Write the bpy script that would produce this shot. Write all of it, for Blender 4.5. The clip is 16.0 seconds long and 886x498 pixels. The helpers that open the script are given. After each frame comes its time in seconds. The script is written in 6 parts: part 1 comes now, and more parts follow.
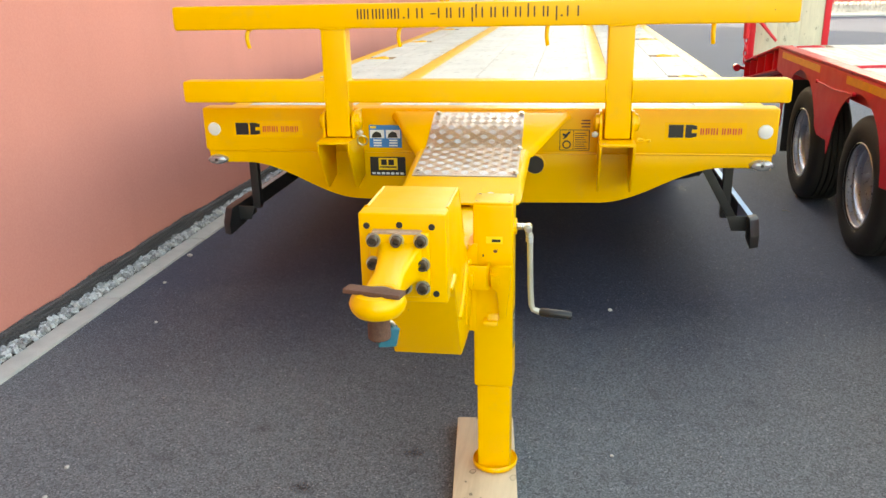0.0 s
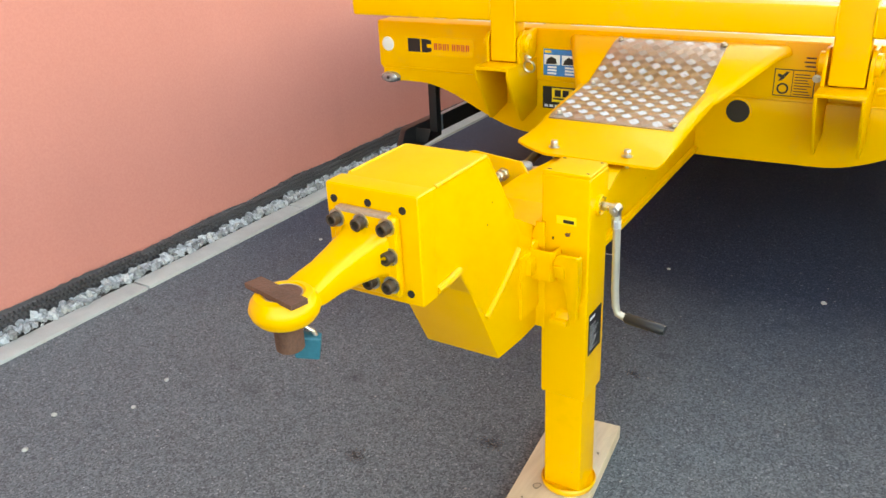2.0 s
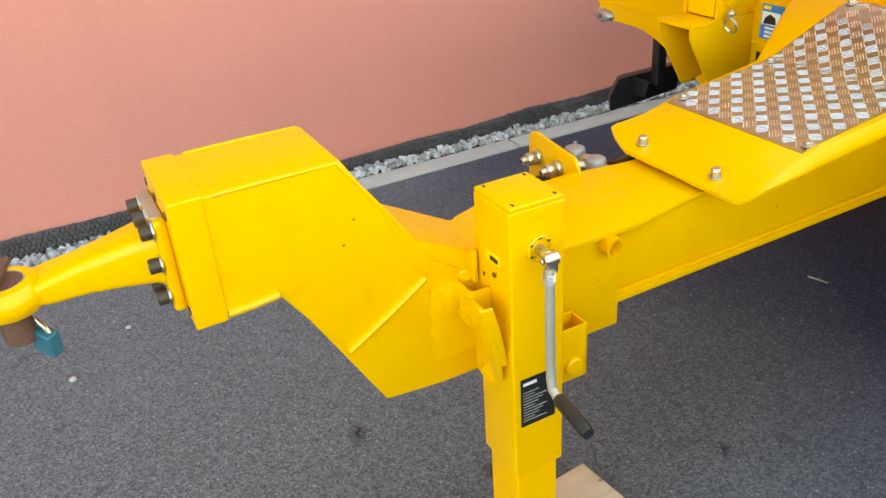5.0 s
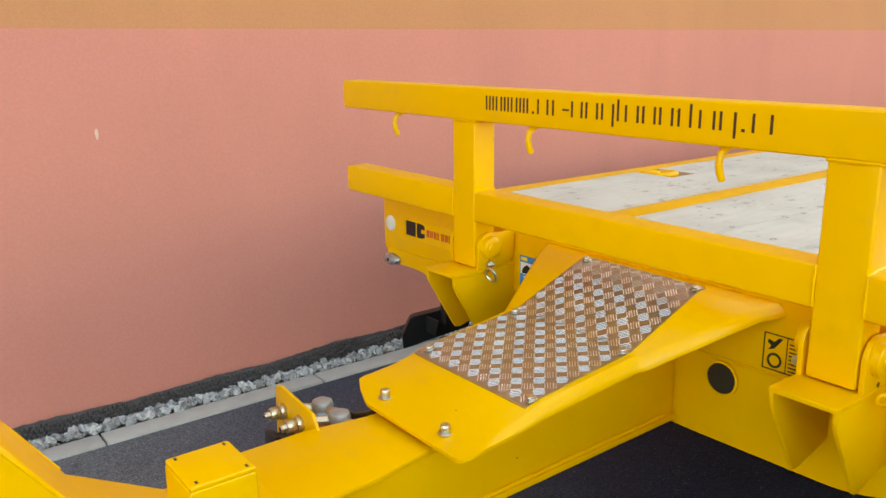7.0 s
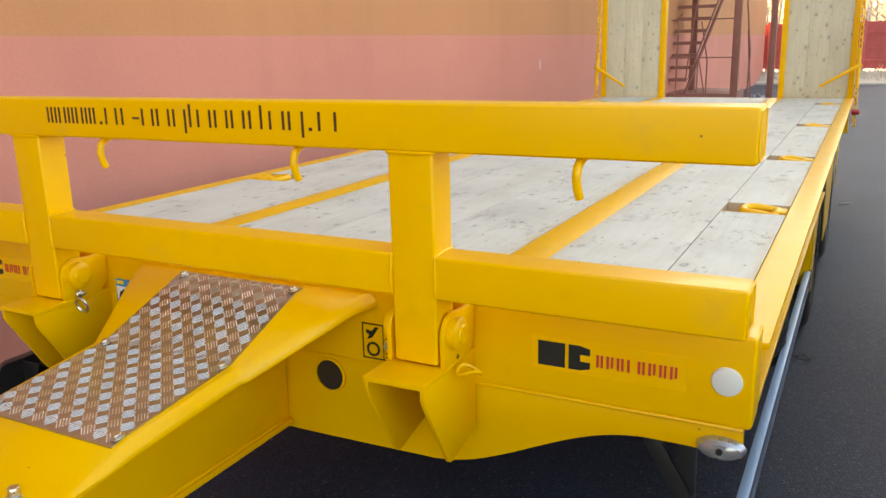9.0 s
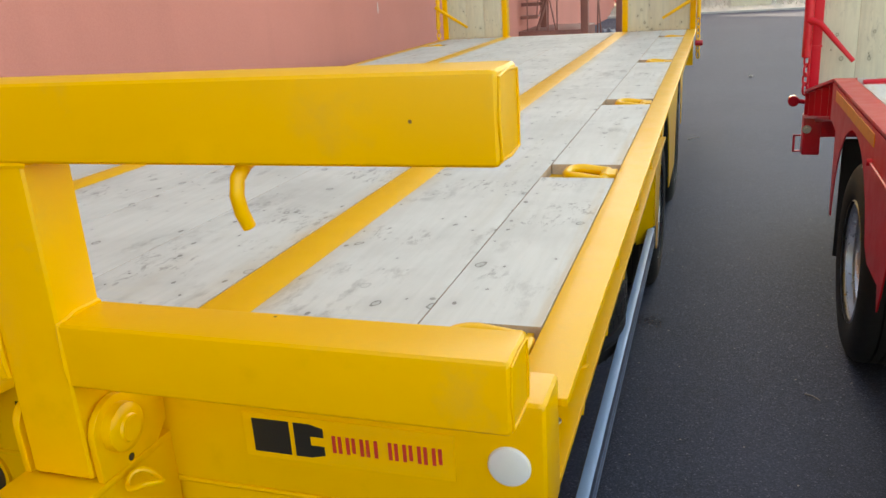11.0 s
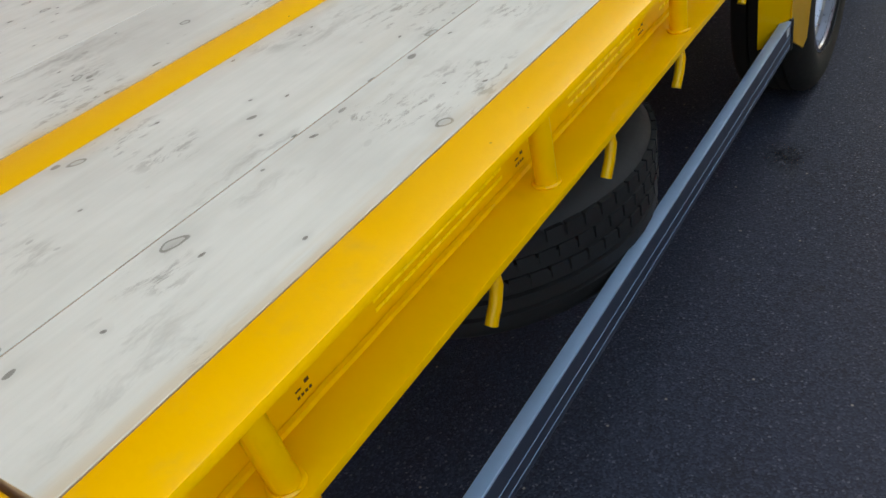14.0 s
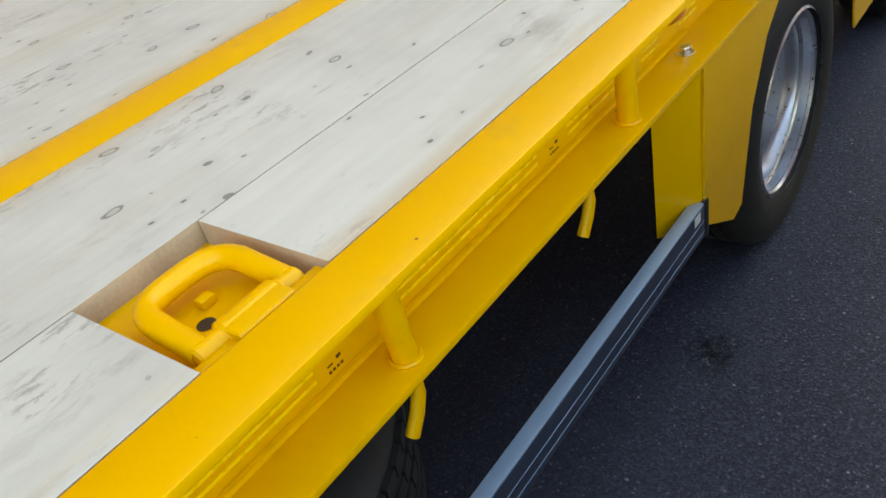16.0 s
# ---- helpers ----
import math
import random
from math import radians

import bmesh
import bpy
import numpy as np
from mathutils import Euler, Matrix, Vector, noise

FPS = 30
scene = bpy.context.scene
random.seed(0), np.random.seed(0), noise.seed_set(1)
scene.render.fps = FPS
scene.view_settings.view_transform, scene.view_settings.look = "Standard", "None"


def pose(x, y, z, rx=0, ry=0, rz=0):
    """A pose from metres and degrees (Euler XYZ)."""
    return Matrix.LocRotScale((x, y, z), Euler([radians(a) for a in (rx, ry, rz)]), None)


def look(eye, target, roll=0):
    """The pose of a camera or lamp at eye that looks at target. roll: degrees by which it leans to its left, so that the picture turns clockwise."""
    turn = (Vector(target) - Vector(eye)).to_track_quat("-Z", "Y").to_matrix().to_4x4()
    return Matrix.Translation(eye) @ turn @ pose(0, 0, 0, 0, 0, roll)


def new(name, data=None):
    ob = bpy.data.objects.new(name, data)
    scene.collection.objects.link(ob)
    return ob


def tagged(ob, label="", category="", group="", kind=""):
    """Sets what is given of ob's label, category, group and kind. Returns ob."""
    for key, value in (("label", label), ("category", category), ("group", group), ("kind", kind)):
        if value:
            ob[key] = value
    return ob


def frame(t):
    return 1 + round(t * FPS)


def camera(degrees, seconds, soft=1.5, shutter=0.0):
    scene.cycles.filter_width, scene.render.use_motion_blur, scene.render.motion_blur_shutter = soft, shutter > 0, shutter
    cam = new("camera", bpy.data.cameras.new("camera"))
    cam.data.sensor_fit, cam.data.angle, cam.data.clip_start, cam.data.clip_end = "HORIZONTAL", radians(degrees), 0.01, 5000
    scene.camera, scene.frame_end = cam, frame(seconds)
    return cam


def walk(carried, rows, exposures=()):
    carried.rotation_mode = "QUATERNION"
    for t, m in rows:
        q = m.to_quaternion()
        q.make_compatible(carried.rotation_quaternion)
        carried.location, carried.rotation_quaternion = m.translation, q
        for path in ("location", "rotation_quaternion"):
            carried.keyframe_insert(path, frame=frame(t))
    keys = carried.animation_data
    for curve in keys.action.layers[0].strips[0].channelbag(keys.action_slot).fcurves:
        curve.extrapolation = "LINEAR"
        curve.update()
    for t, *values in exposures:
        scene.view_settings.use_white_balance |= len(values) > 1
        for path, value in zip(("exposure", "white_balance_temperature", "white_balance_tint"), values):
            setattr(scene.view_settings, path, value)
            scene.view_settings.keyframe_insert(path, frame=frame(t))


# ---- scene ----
cam = camera(57.4, 16.0)
PATH = [
    (0, (0.421, -3.567, 1.524), (0.116, -1.694, 0.894), -1.3),
    (0.5, (0.57, -3.436, 1.527), (0.046, -1.655, 0.786), -0.4),
    (1, (0.617, -3.225, 1.504), (-0.004, -1.477, 0.758), -2.5),
    (1.5, (0.713, -3.061, 1.51), (-0.057, -1.391, 0.723), -5.1),
    (2, (0.878, -2.914, 1.51), (-0.11, -1.381, 0.688), -2.8),
    (2.5, (0.957, -2.767, 1.499), (-0.176, -1.414, 0.559), -3.8),
    (3, (0.994, -2.579, 1.497), (-0.242, -1.329, 0.545), -4.9),
    (3.2, (1.031, -2.515, 1.492), (-0.266, -1.368, 0.492), -6.9),
    (5.3, (1.288, -1.879, 1.511), (-0.307, -1.133, 0.563), -3.7),
    (5.5, (1.32, -1.824, 1.52), (-0.299, -1.048, 0.639), -2.6),
    (6, (1.349, -1.761, 1.539), (-0.287, -0.867, 0.814), -2.0),
    (6.5, (1.352, -1.743, 1.565), (-0.27, -0.711, 1.016), -1.4),
    (7, (1.359, -1.721, 1.568), (-0.182, -0.546, 1.075), -0.6),
    (7.5, (1.364, -1.695, 1.561), (-0.014, -0.329, 1.08), -0.1),
    (8, (1.383, -1.667, 1.559), (0.15, -0.165, 1.087), -0.6),
    (8.5, (1.405, -1.622, 1.553), (0.348, 0.007, 1.076), -0.7),
    (9, (1.432, -1.582, 1.549), (0.531, 0.135, 1.061), -1.4),
    (9.5, (1.458, -1.518, 1.544), (0.73, 0.274, 1.035), -1.8),
    (9.7, (1.45, -1.458, 1.528), (0.825, 0.364, 0.993), -2.0),
    (10, (1.44, -1.333, 1.524), (0.952, 0.52, 0.952), -2.2),
    (10.2, (1.42, -1.232, 1.524), (0.985, 0.641, 0.976), -2.3),
    (12.3, (1.676, -0.506, 1.488), (0.665, 1.018, 0.68), -6.8),
    (12.5, (1.703, -0.412, 1.477), (0.695, 1.101, 0.645), -6.3),
    (13, (1.77, -0.207, 1.444), (0.753, 1.201, 0.454), -8.2),
    (13.5, (1.748, -0.001, 1.41), (0.745, 1.37, 0.355), -10.4),
    (14, (1.754, 0.218, 1.389), (0.693, 1.491, 0.271), -13.3),
    (14.5, (1.791, 0.446, 1.373), (0.707, 1.639, 0.189), -15.6),
    (15, (1.745, 0.686, 1.347), (0.665, 1.821, 0.104), -18.9),
    (15.5, (1.722, 0.93, 1.362), (0.653, 2.086, 0.128), -17.2),
    (16, (1.782, 1.184, 1.409), (0.645, 2.373, 0.273), -13.6),
]
EXPOSURES = [(0.0, 3.28, 10000, 6), (1.0, 3.38, 10000, 6), (3.0, 3.4, 10000, 6), (5.5, 3.22, 10300, 6), (6.0, 3.05, 10400, 6), (7.0, 2.88, 10300, 7), (8.5, 2.72, 10000, 9), (10.0, 2.72, 9600, 10), (12.5, 2.4, 9300, 7), (14.5, 2.64, 9400, 8), (16.0, 2.72, 9600, 7)]
walk(cam, [(t, look(eye, aim, roll)) for t, eye, aim, roll in PATH], EXPOSURES)

# ---- world, sun and exposure ----
SUN_EL, SUN_AZ = 20.0, -45.0
world = bpy.data.worlds.new("world")
scene.world = world
world.use_nodes = True
wn = world.node_tree.nodes
sky = wn.new("ShaderNodeTexSky")
sky.sky_type = "NISHITA"
sky.sun_disc = False
sky.sun_elevation = radians(SUN_EL)
sky.sun_rotation = radians(SUN_AZ)
sky.air_density, sky.dust_density, sky.ozone_density = 1.0, 3.0, 0.8
world.node_tree.links.new(sky.outputs[0], wn["Background"].inputs[0])
wn["Background"].inputs[1].default_value = 0.15
sun_data = bpy.data.lights.new("sun", "SUN")
sun_data.energy, sun_data.angle, sun_data.color = 3.2, radians(0.6), (1.0, 0.95, 0.87)
sun = new("sun", sun_data)
sun_dir = Vector((math.sin(radians(SUN_AZ)) * math.cos(radians(SUN_EL)), math.cos(radians(SUN_AZ)) * math.cos(radians(SUN_EL)), math.sin(radians(SUN_EL))))
sun.matrix_world = look(sun_dir * 60, (0, 0, 0))


# ---- materials ----
def nodes_of(name):
    m = bpy.data.materials.new(name)
    m.use_nodes = True
    t = m.node_tree
    return m, t.nodes, t.links, t.nodes["Principled BSDF"]


def coords(n, l, scale=(1, 1, 1)):
    tc, mp = n.new("ShaderNodeTexCoord"), n.new("ShaderNodeMapping")
    mp.inputs["Scale"].default_value = scale
    l.new(tc.outputs["Object"], mp.inputs["Vector"])
    return mp.outputs["Vector"]


def noise_tex(n, l, vec, scale, detail=4, rough=0.55):
    t = n.new("ShaderNodeTexNoise")
    t.inputs["Scale"].default_value, t.inputs["Detail"].default_value, t.inputs["Roughness"].default_value = scale, detail, rough
    l.new(vec, t.inputs["Vector"])
    return t.outputs["Fac"]


def ramp(n, l, fac, stops):
    r = n.new("ShaderNodeValToRGB")
    els = r.color_ramp.elements
    while len(els) < len(stops):
        els.new(0.5)
    for e, (p, c) in zip(els, stops):
        e.position, e.color = p, (*c, 1) if len(c) == 3 else c
    l.new(fac, r.inputs["Fac"])
    return r.outputs["Color"]


def mix(n, l, fac, a, b, kind="MIX"):
    m = n.new("ShaderNodeMix")
    m.data_type, m.blend_type = "RGBA", kind
    for sock, v in ((m.inputs["Factor"], fac), (m.inputs["A"], a), (m.inputs["B"], b)):
        if isinstance(v, (int, float)):
            sock.default_value = v
        elif isinstance(v, tuple):
            sock.default_value = (*v, 1)
        else:
            l.new(v, sock)
    return m.outputs["Result"]


def bump(n, l, b, height, strength, distance):
    u = n.new("ShaderNodeBump")
    u.inputs["Strength"].default_value, u.inputs["Distance"].default_value = strength, distance
    l.new(height, u.inputs["Height"])
    l.new(u.outputs["Normal"], b.inputs["Normal"])


def plain(name, colour, rough=0.5, metal=0.0, vary=0.12, scale=18.0, relief=0.0, relief_scale=60.0, coat=0.0, rough_vary=0.1):
    """A surface of one colour with a broad and a fine variation."""
    m, n, l, b = nodes_of(name)
    v = coords(n, l)
    big, fine = noise_tex(n, l, v, scale * 0.18, 3), noise_tex(n, l, v, scale * 3, 5)
    dark = tuple(c * (1 - vary) for c in colour)
    light = tuple(min(1, c * (1 + vary)) for c in colour)
    c1 = ramp(n, l, big, ((0.3, dark), (0.7, light)))
    c2 = mix(n, l, 0.35, c1, ramp(n, l, fine, ((0.3, dark), (0.7, light))))
    l.new(c2, b.inputs["Base Color"])
    r = n.new("ShaderNodeMapRange")
    r.inputs["To Min"].default_value, r.inputs["To Max"].default_value = max(0.03, rough - rough_vary), min(1, rough + rough_vary)
    l.new(fine, r.inputs["Value"])
    l.new(r.outputs["Result"], b.inputs["Roughness"])
    b.inputs["Metallic"].default_value = metal
    b.inputs["Coat Weight"].default_value = coat
    b.inputs["Coat Roughness"].default_value = 0.12
    if relief:
        bump(n, l, b, noise_tex(n, l, v, relief_scale, 4), relief, 0.004)
    return m


def paint(name, colour, dust):
    """Sprayed machine paint: orange peel, faint dust and specks."""
    m, n, l, b = nodes_of(name)
    v = coords(n, l)
    big = noise_tex(n, l, v, 2.2, 4)
    c = ramp(n, l, big, ((0.3, tuple(x * 0.93 for x in colour)), (0.7, colour)))
    grime = ramp(n, l, noise_tex(n, l, v, 9, 6, 0.7), ((0.56, (0, 0, 0)), (0.8, (1, 1, 1))))
    c = mix(n, l, grime, c, mix(n, l, 0.22, c, dust))
    speck = n.new("ShaderNodeTexVoronoi")
    speck.inputs["Scale"].default_value = 26
    l.new(v, speck.inputs["Vector"])
    spot = ramp(n, l, speck.outputs["Distance"], ((0.045, (1, 1, 1)), (0.075, (0, 0, 0))))
    rare = ramp(n, l, noise_tex(n, l, v, 7, 2), ((0.63, (0, 0, 0)), (0.66, (1, 1, 1))))
    both = mix(n, l, 1.0, spot, rare, "MULTIPLY")
    c = mix(n, l, both, c, (0.16, 0.08, 0.03))
    l.new(c, b.inputs["Base Color"])
    r = n.new("ShaderNodeMapRange")
    r.inputs["To Min"].default_value, r.inputs["To Max"].default_value = 0.24, 0.5
    l.new(noise_tex(n, l, v, 14, 5), r.inputs["Value"])
    l.new(r.outputs["Result"], b.inputs["Roughness"])
    b.inputs["Coat Weight"].default_value = 0.1
    b.inputs["Specular IOR Level"].default_value = 0.38
    b.inputs["Coat Roughness"].default_value = 0.1
    bump(n, l, b, noise_tex(n, l, v, 140, 3), 0.06, 0.003)
    return m


YELLOW = paint("yellow_paint", (0.875, 0.45, 0.002), (0.45, 0.3, 0.1))
RED = paint("red_paint", (0.64, 0.01, 0.026), (0.4, 0.12, 0.12))
BLACK = plain("black_paint", (0.012, 0.012, 0.013), 0.45)
RUBBER = plain("tyre_rubber", (0.011, 0.011, 0.012), 0.7, vary=0.25, relief=0.15)
STEEL = plain("zinc_steel", (0.62, 0.6, 0.55), 0.3, 1.0)
ZINC_DULL = plain("dull_zinc_tube", (0.5, 0.48, 0.41), 0.42, 0.55, vary=0.15)
BRASS = plain("plated_brass", (0.6, 0.52, 0.38), 0.3, 0.9, vary=0.2, scale=60)
CAP_GREY = plain("grey_cap_plastic", (0.33, 0.33, 0.32), 0.35, 0.3, vary=0.15)
CAP_BLUE = plain("pale_blue_plastic", (0.42, 0.52, 0.6), 0.4, vary=0.1)
DARK_STEEL = plain("dark_bolt_steel", (0.09, 0.065, 0.05), 0.5, 0.6, vary=0.3, scale=60)
SILVER = plain("silver_rim_paint", (0.5, 0.53, 0.6), 0.3, 0.85, vary=0.1)
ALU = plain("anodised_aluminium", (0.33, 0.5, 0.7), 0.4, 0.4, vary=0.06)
# darker copy of the rail's aluminium: its side shade is in the colour
ALU_SHADED = plain("shaded_side_aluminium", (0.07, 0.095, 0.15), 0.35, 0.5, vary=0.1)
RUST = plain("rusty_steel", (0.13, 0.06, 0.04), 0.8, 0.2, vary=0.5, scale=70, relief=0.5, relief_scale=160)
LENS_CLEAR = plain("silvered_lens", (0.36, 0.36, 0.37), 0.2, 0.6, vary=0.2, scale=120)
PALE = plain("white_lens", (0.66, 0.67, 0.66), 0.15, vary=0.03)
LENS_RED = plain("red_lens", (0.4, 0.01, 0.02), 0.15, vary=0.05)
LENS_AMBER = plain("amber_lens", (0.5, 0.09, 0.01), 0.15, vary=0.1)
INK = plain("black_print", (0.01, 0.01, 0.01), 0.45)
INK_BROWN = plain("dark_print", (0.07, 0.02, 0.012), 0.45)
INK_RED = plain("red_print", (0.55, 0.03, 0.02), 0.45)
STRIP_YELLOW = plain("reflective_yellow", (0.95, 0.62, 0.02), 0.28, vary=0.06)
WORN_METAL = plain("worn_pale_metal", (0.42, 0.3, 0.23), 0.55, 0.3, vary=0.4, scale=60)
FILM_YELLOW = plain("clear_film_on_yellow", (0.88, 0.468, 0.007), 0.2, vary=0.03)
DECAL_YELLOW = plain("decal_yellow", (0.9, 0.62, 0.03), 0.3, vary=0.03)
DECAL_BLUE = plain("decal_blue", (0.02, 0.2, 0.52), 0.3, vary=0.05)
DECAL_WHITE = plain("decal_white", (0.75, 0.78, 0.8), 0.35, vary=0.05)
TAPE = plain("amber_tape", (0.75, 0.28, 0.01), 0.35, vary=0.15, scale=90)
TEAL = plain("teal_padlock_plastic", (0.01, 0.14, 0.2), 0.45, vary=0.25, scale=60)
HOSE = plain("black_plastic", (0.014, 0.014, 0.016), 0.4)
STAIR = plain("brown_primer", (0.26, 0.1, 0.08), 0.6, vary=0.2)
FENCE_RED = plain("faded_red_sheet", (0.5, 0.09, 0.09), 0.6, vary=0.2)
FENCE_WHITE = plain("faded_white_sheet", (0.6, 0.55, 0.5), 0.6, vary=0.2)
KERB = plain("concrete_kerb_stone", (0.4, 0.4, 0.38), 0.85, vary=0.12, scale=50, relief=0.3, relief_scale=180)
STONE = plain("crushed_stone", (0.42, 0.41, 0.39), 0.85, vary=0.3, scale=30, relief=0.5, relief_scale=120)
TARP = plain("blue_grey_tarpaulin", (0.1, 0.12, 0.16), 0.45, vary=0.3, scale=10)
SOIL = plain("dark_soil", (0.06, 0.055, 0.05), 0.95, vary=0.4, scale=40, relief=0.6)
CHIP = plain("pale_render_chip", (0.66, 0.42, 0.36), 0.9, vary=0.1)
MEMBRANE = plain("black_dimple_sheet", (0.075, 0.07, 0.075), 0.32, vary=0.3)
DRY = plain("dry_grass", (0.55, 0.5, 0.42), 0.9, vary=0.3, scale=8, relief=0.6)
BARK = plain("bare_branches", (0.25, 0.23, 0.22), 0.9, vary=0.3)
SHADOW_PLY = plain("dark_brown_sheet", (0.05, 0.03, 0.02), 0.5)


def stucco(name, colour):
    m, n, l, b = nodes_of(name)
    v = coords(n, l)
    big = noise_tex(n, l, v, 0.5, 4)
    streak = noise_tex(n, l, coords(n, l, (1, 1.2, 0.18)), 2.5, 5)
    fine = noise_tex(n, l, v, 110, 4)
    c = ramp(n, l, big, ((0.3, tuple(x * 0.92 for x in colour)), (0.7, tuple(min(1, x * 1.05) for x in colour))))
    c = mix(n, l, ramp(n, l, streak, ((0.5, (0, 0, 0)), (0.85, (0.3, 0.3, 0.3)))), c, tuple(x * 0.72 for x in colour))
    c = mix(n, l, 0.035, c, ramp(n, l, fine, ((0.35, (0.1, 0.05, 0.04)), (0.65, (0.9, 0.6, 0.5)))))
    l.new(c, b.inputs["Base Color"])
    b.inputs["Roughness"].default_value = 0.9
    bump(n, l, b, noise_tex(n, l, v, 260, 5, 0.6), 0.13, 0.0025)
    return m


WALL_PINK = stucco("salmon_render", (0.63, 0.22, 0.175))
WALL_ORANGE = stucco("ochre_render", (0.56, 0.225, 0.105))


def make_asphalt():
    m, n, l, b = nodes_of("asphalt")
    v = coords(n, l)
    grain = n.new("ShaderNodeTexVoronoi")
    grain.inputs["Scale"].default_value = 210
    l.new(v, grain.inputs["Vector"])
    stone = ramp(n, l, grain.outputs["Color"], ((0.12, (0.008, 0.012, 0.024)), (0.6, (0.027, 0.038, 0.07)), (0.86, (0.06, 0.077, 0.125)), (0.97, (0.18, 0.205, 0.26))))
    big = noise_tex(n, l, v, 0.55, 5, 0.6)
    mid = noise_tex(n, l, v, 5, 5, 0.65)
    c = mix(n, l, ramp(n, l, big, ((0.35, (0.0, 0.0, 0.0)), (0.7, (0.55, 0.55, 0.55)))), stone, (0.045, 0.058, 0.096))
    # brighter light on the open yard before the trailers, painted in as paler asphalt
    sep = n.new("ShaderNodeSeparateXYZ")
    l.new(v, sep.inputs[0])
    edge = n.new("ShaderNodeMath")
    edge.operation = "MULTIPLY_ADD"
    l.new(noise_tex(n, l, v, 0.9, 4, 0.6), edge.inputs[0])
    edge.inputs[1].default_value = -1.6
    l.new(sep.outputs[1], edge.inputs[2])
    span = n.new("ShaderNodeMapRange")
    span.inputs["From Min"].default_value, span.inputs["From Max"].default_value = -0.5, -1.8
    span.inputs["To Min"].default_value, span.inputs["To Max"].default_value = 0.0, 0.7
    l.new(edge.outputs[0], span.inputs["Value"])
    # the same grain in paler tones, for the part painted as better lit
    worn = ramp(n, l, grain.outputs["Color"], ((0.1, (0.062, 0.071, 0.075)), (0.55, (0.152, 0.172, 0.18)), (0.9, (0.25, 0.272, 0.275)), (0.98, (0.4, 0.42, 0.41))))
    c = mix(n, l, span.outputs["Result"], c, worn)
    stain = ramp(n, l, mid, ((0.6, (0, 0, 0)), (0.75, (0.5, 0.5, 0.5))))
    c = mix(n, l, stain, c, (0.018, 0.021, 0.027))
    bits = n.new("ShaderNodeTexVoronoi")
    bits.voronoi_dimensions = "2D"
    bits.inputs["Scale"].default_value = 3.2
    l.new(v, bits.inputs["Vector"])
    dot = ramp(n, l, bits.outputs["Distance"], ((0.008, (1, 1, 1)), (0.012, (0, 0, 0))))
    c = mix(n, l, dot, c, (0.3, 0.29, 0.27))
    l.new(c, b.inputs["Base Color"])
    b.inputs["Roughness"].default_value = 0.7
    b.inputs["Specular IOR Level"].default_value = 0.4
    bump(n, l, b, grain.outputs["Distance"], 0.45, 0.003)
    return m


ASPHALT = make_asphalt()


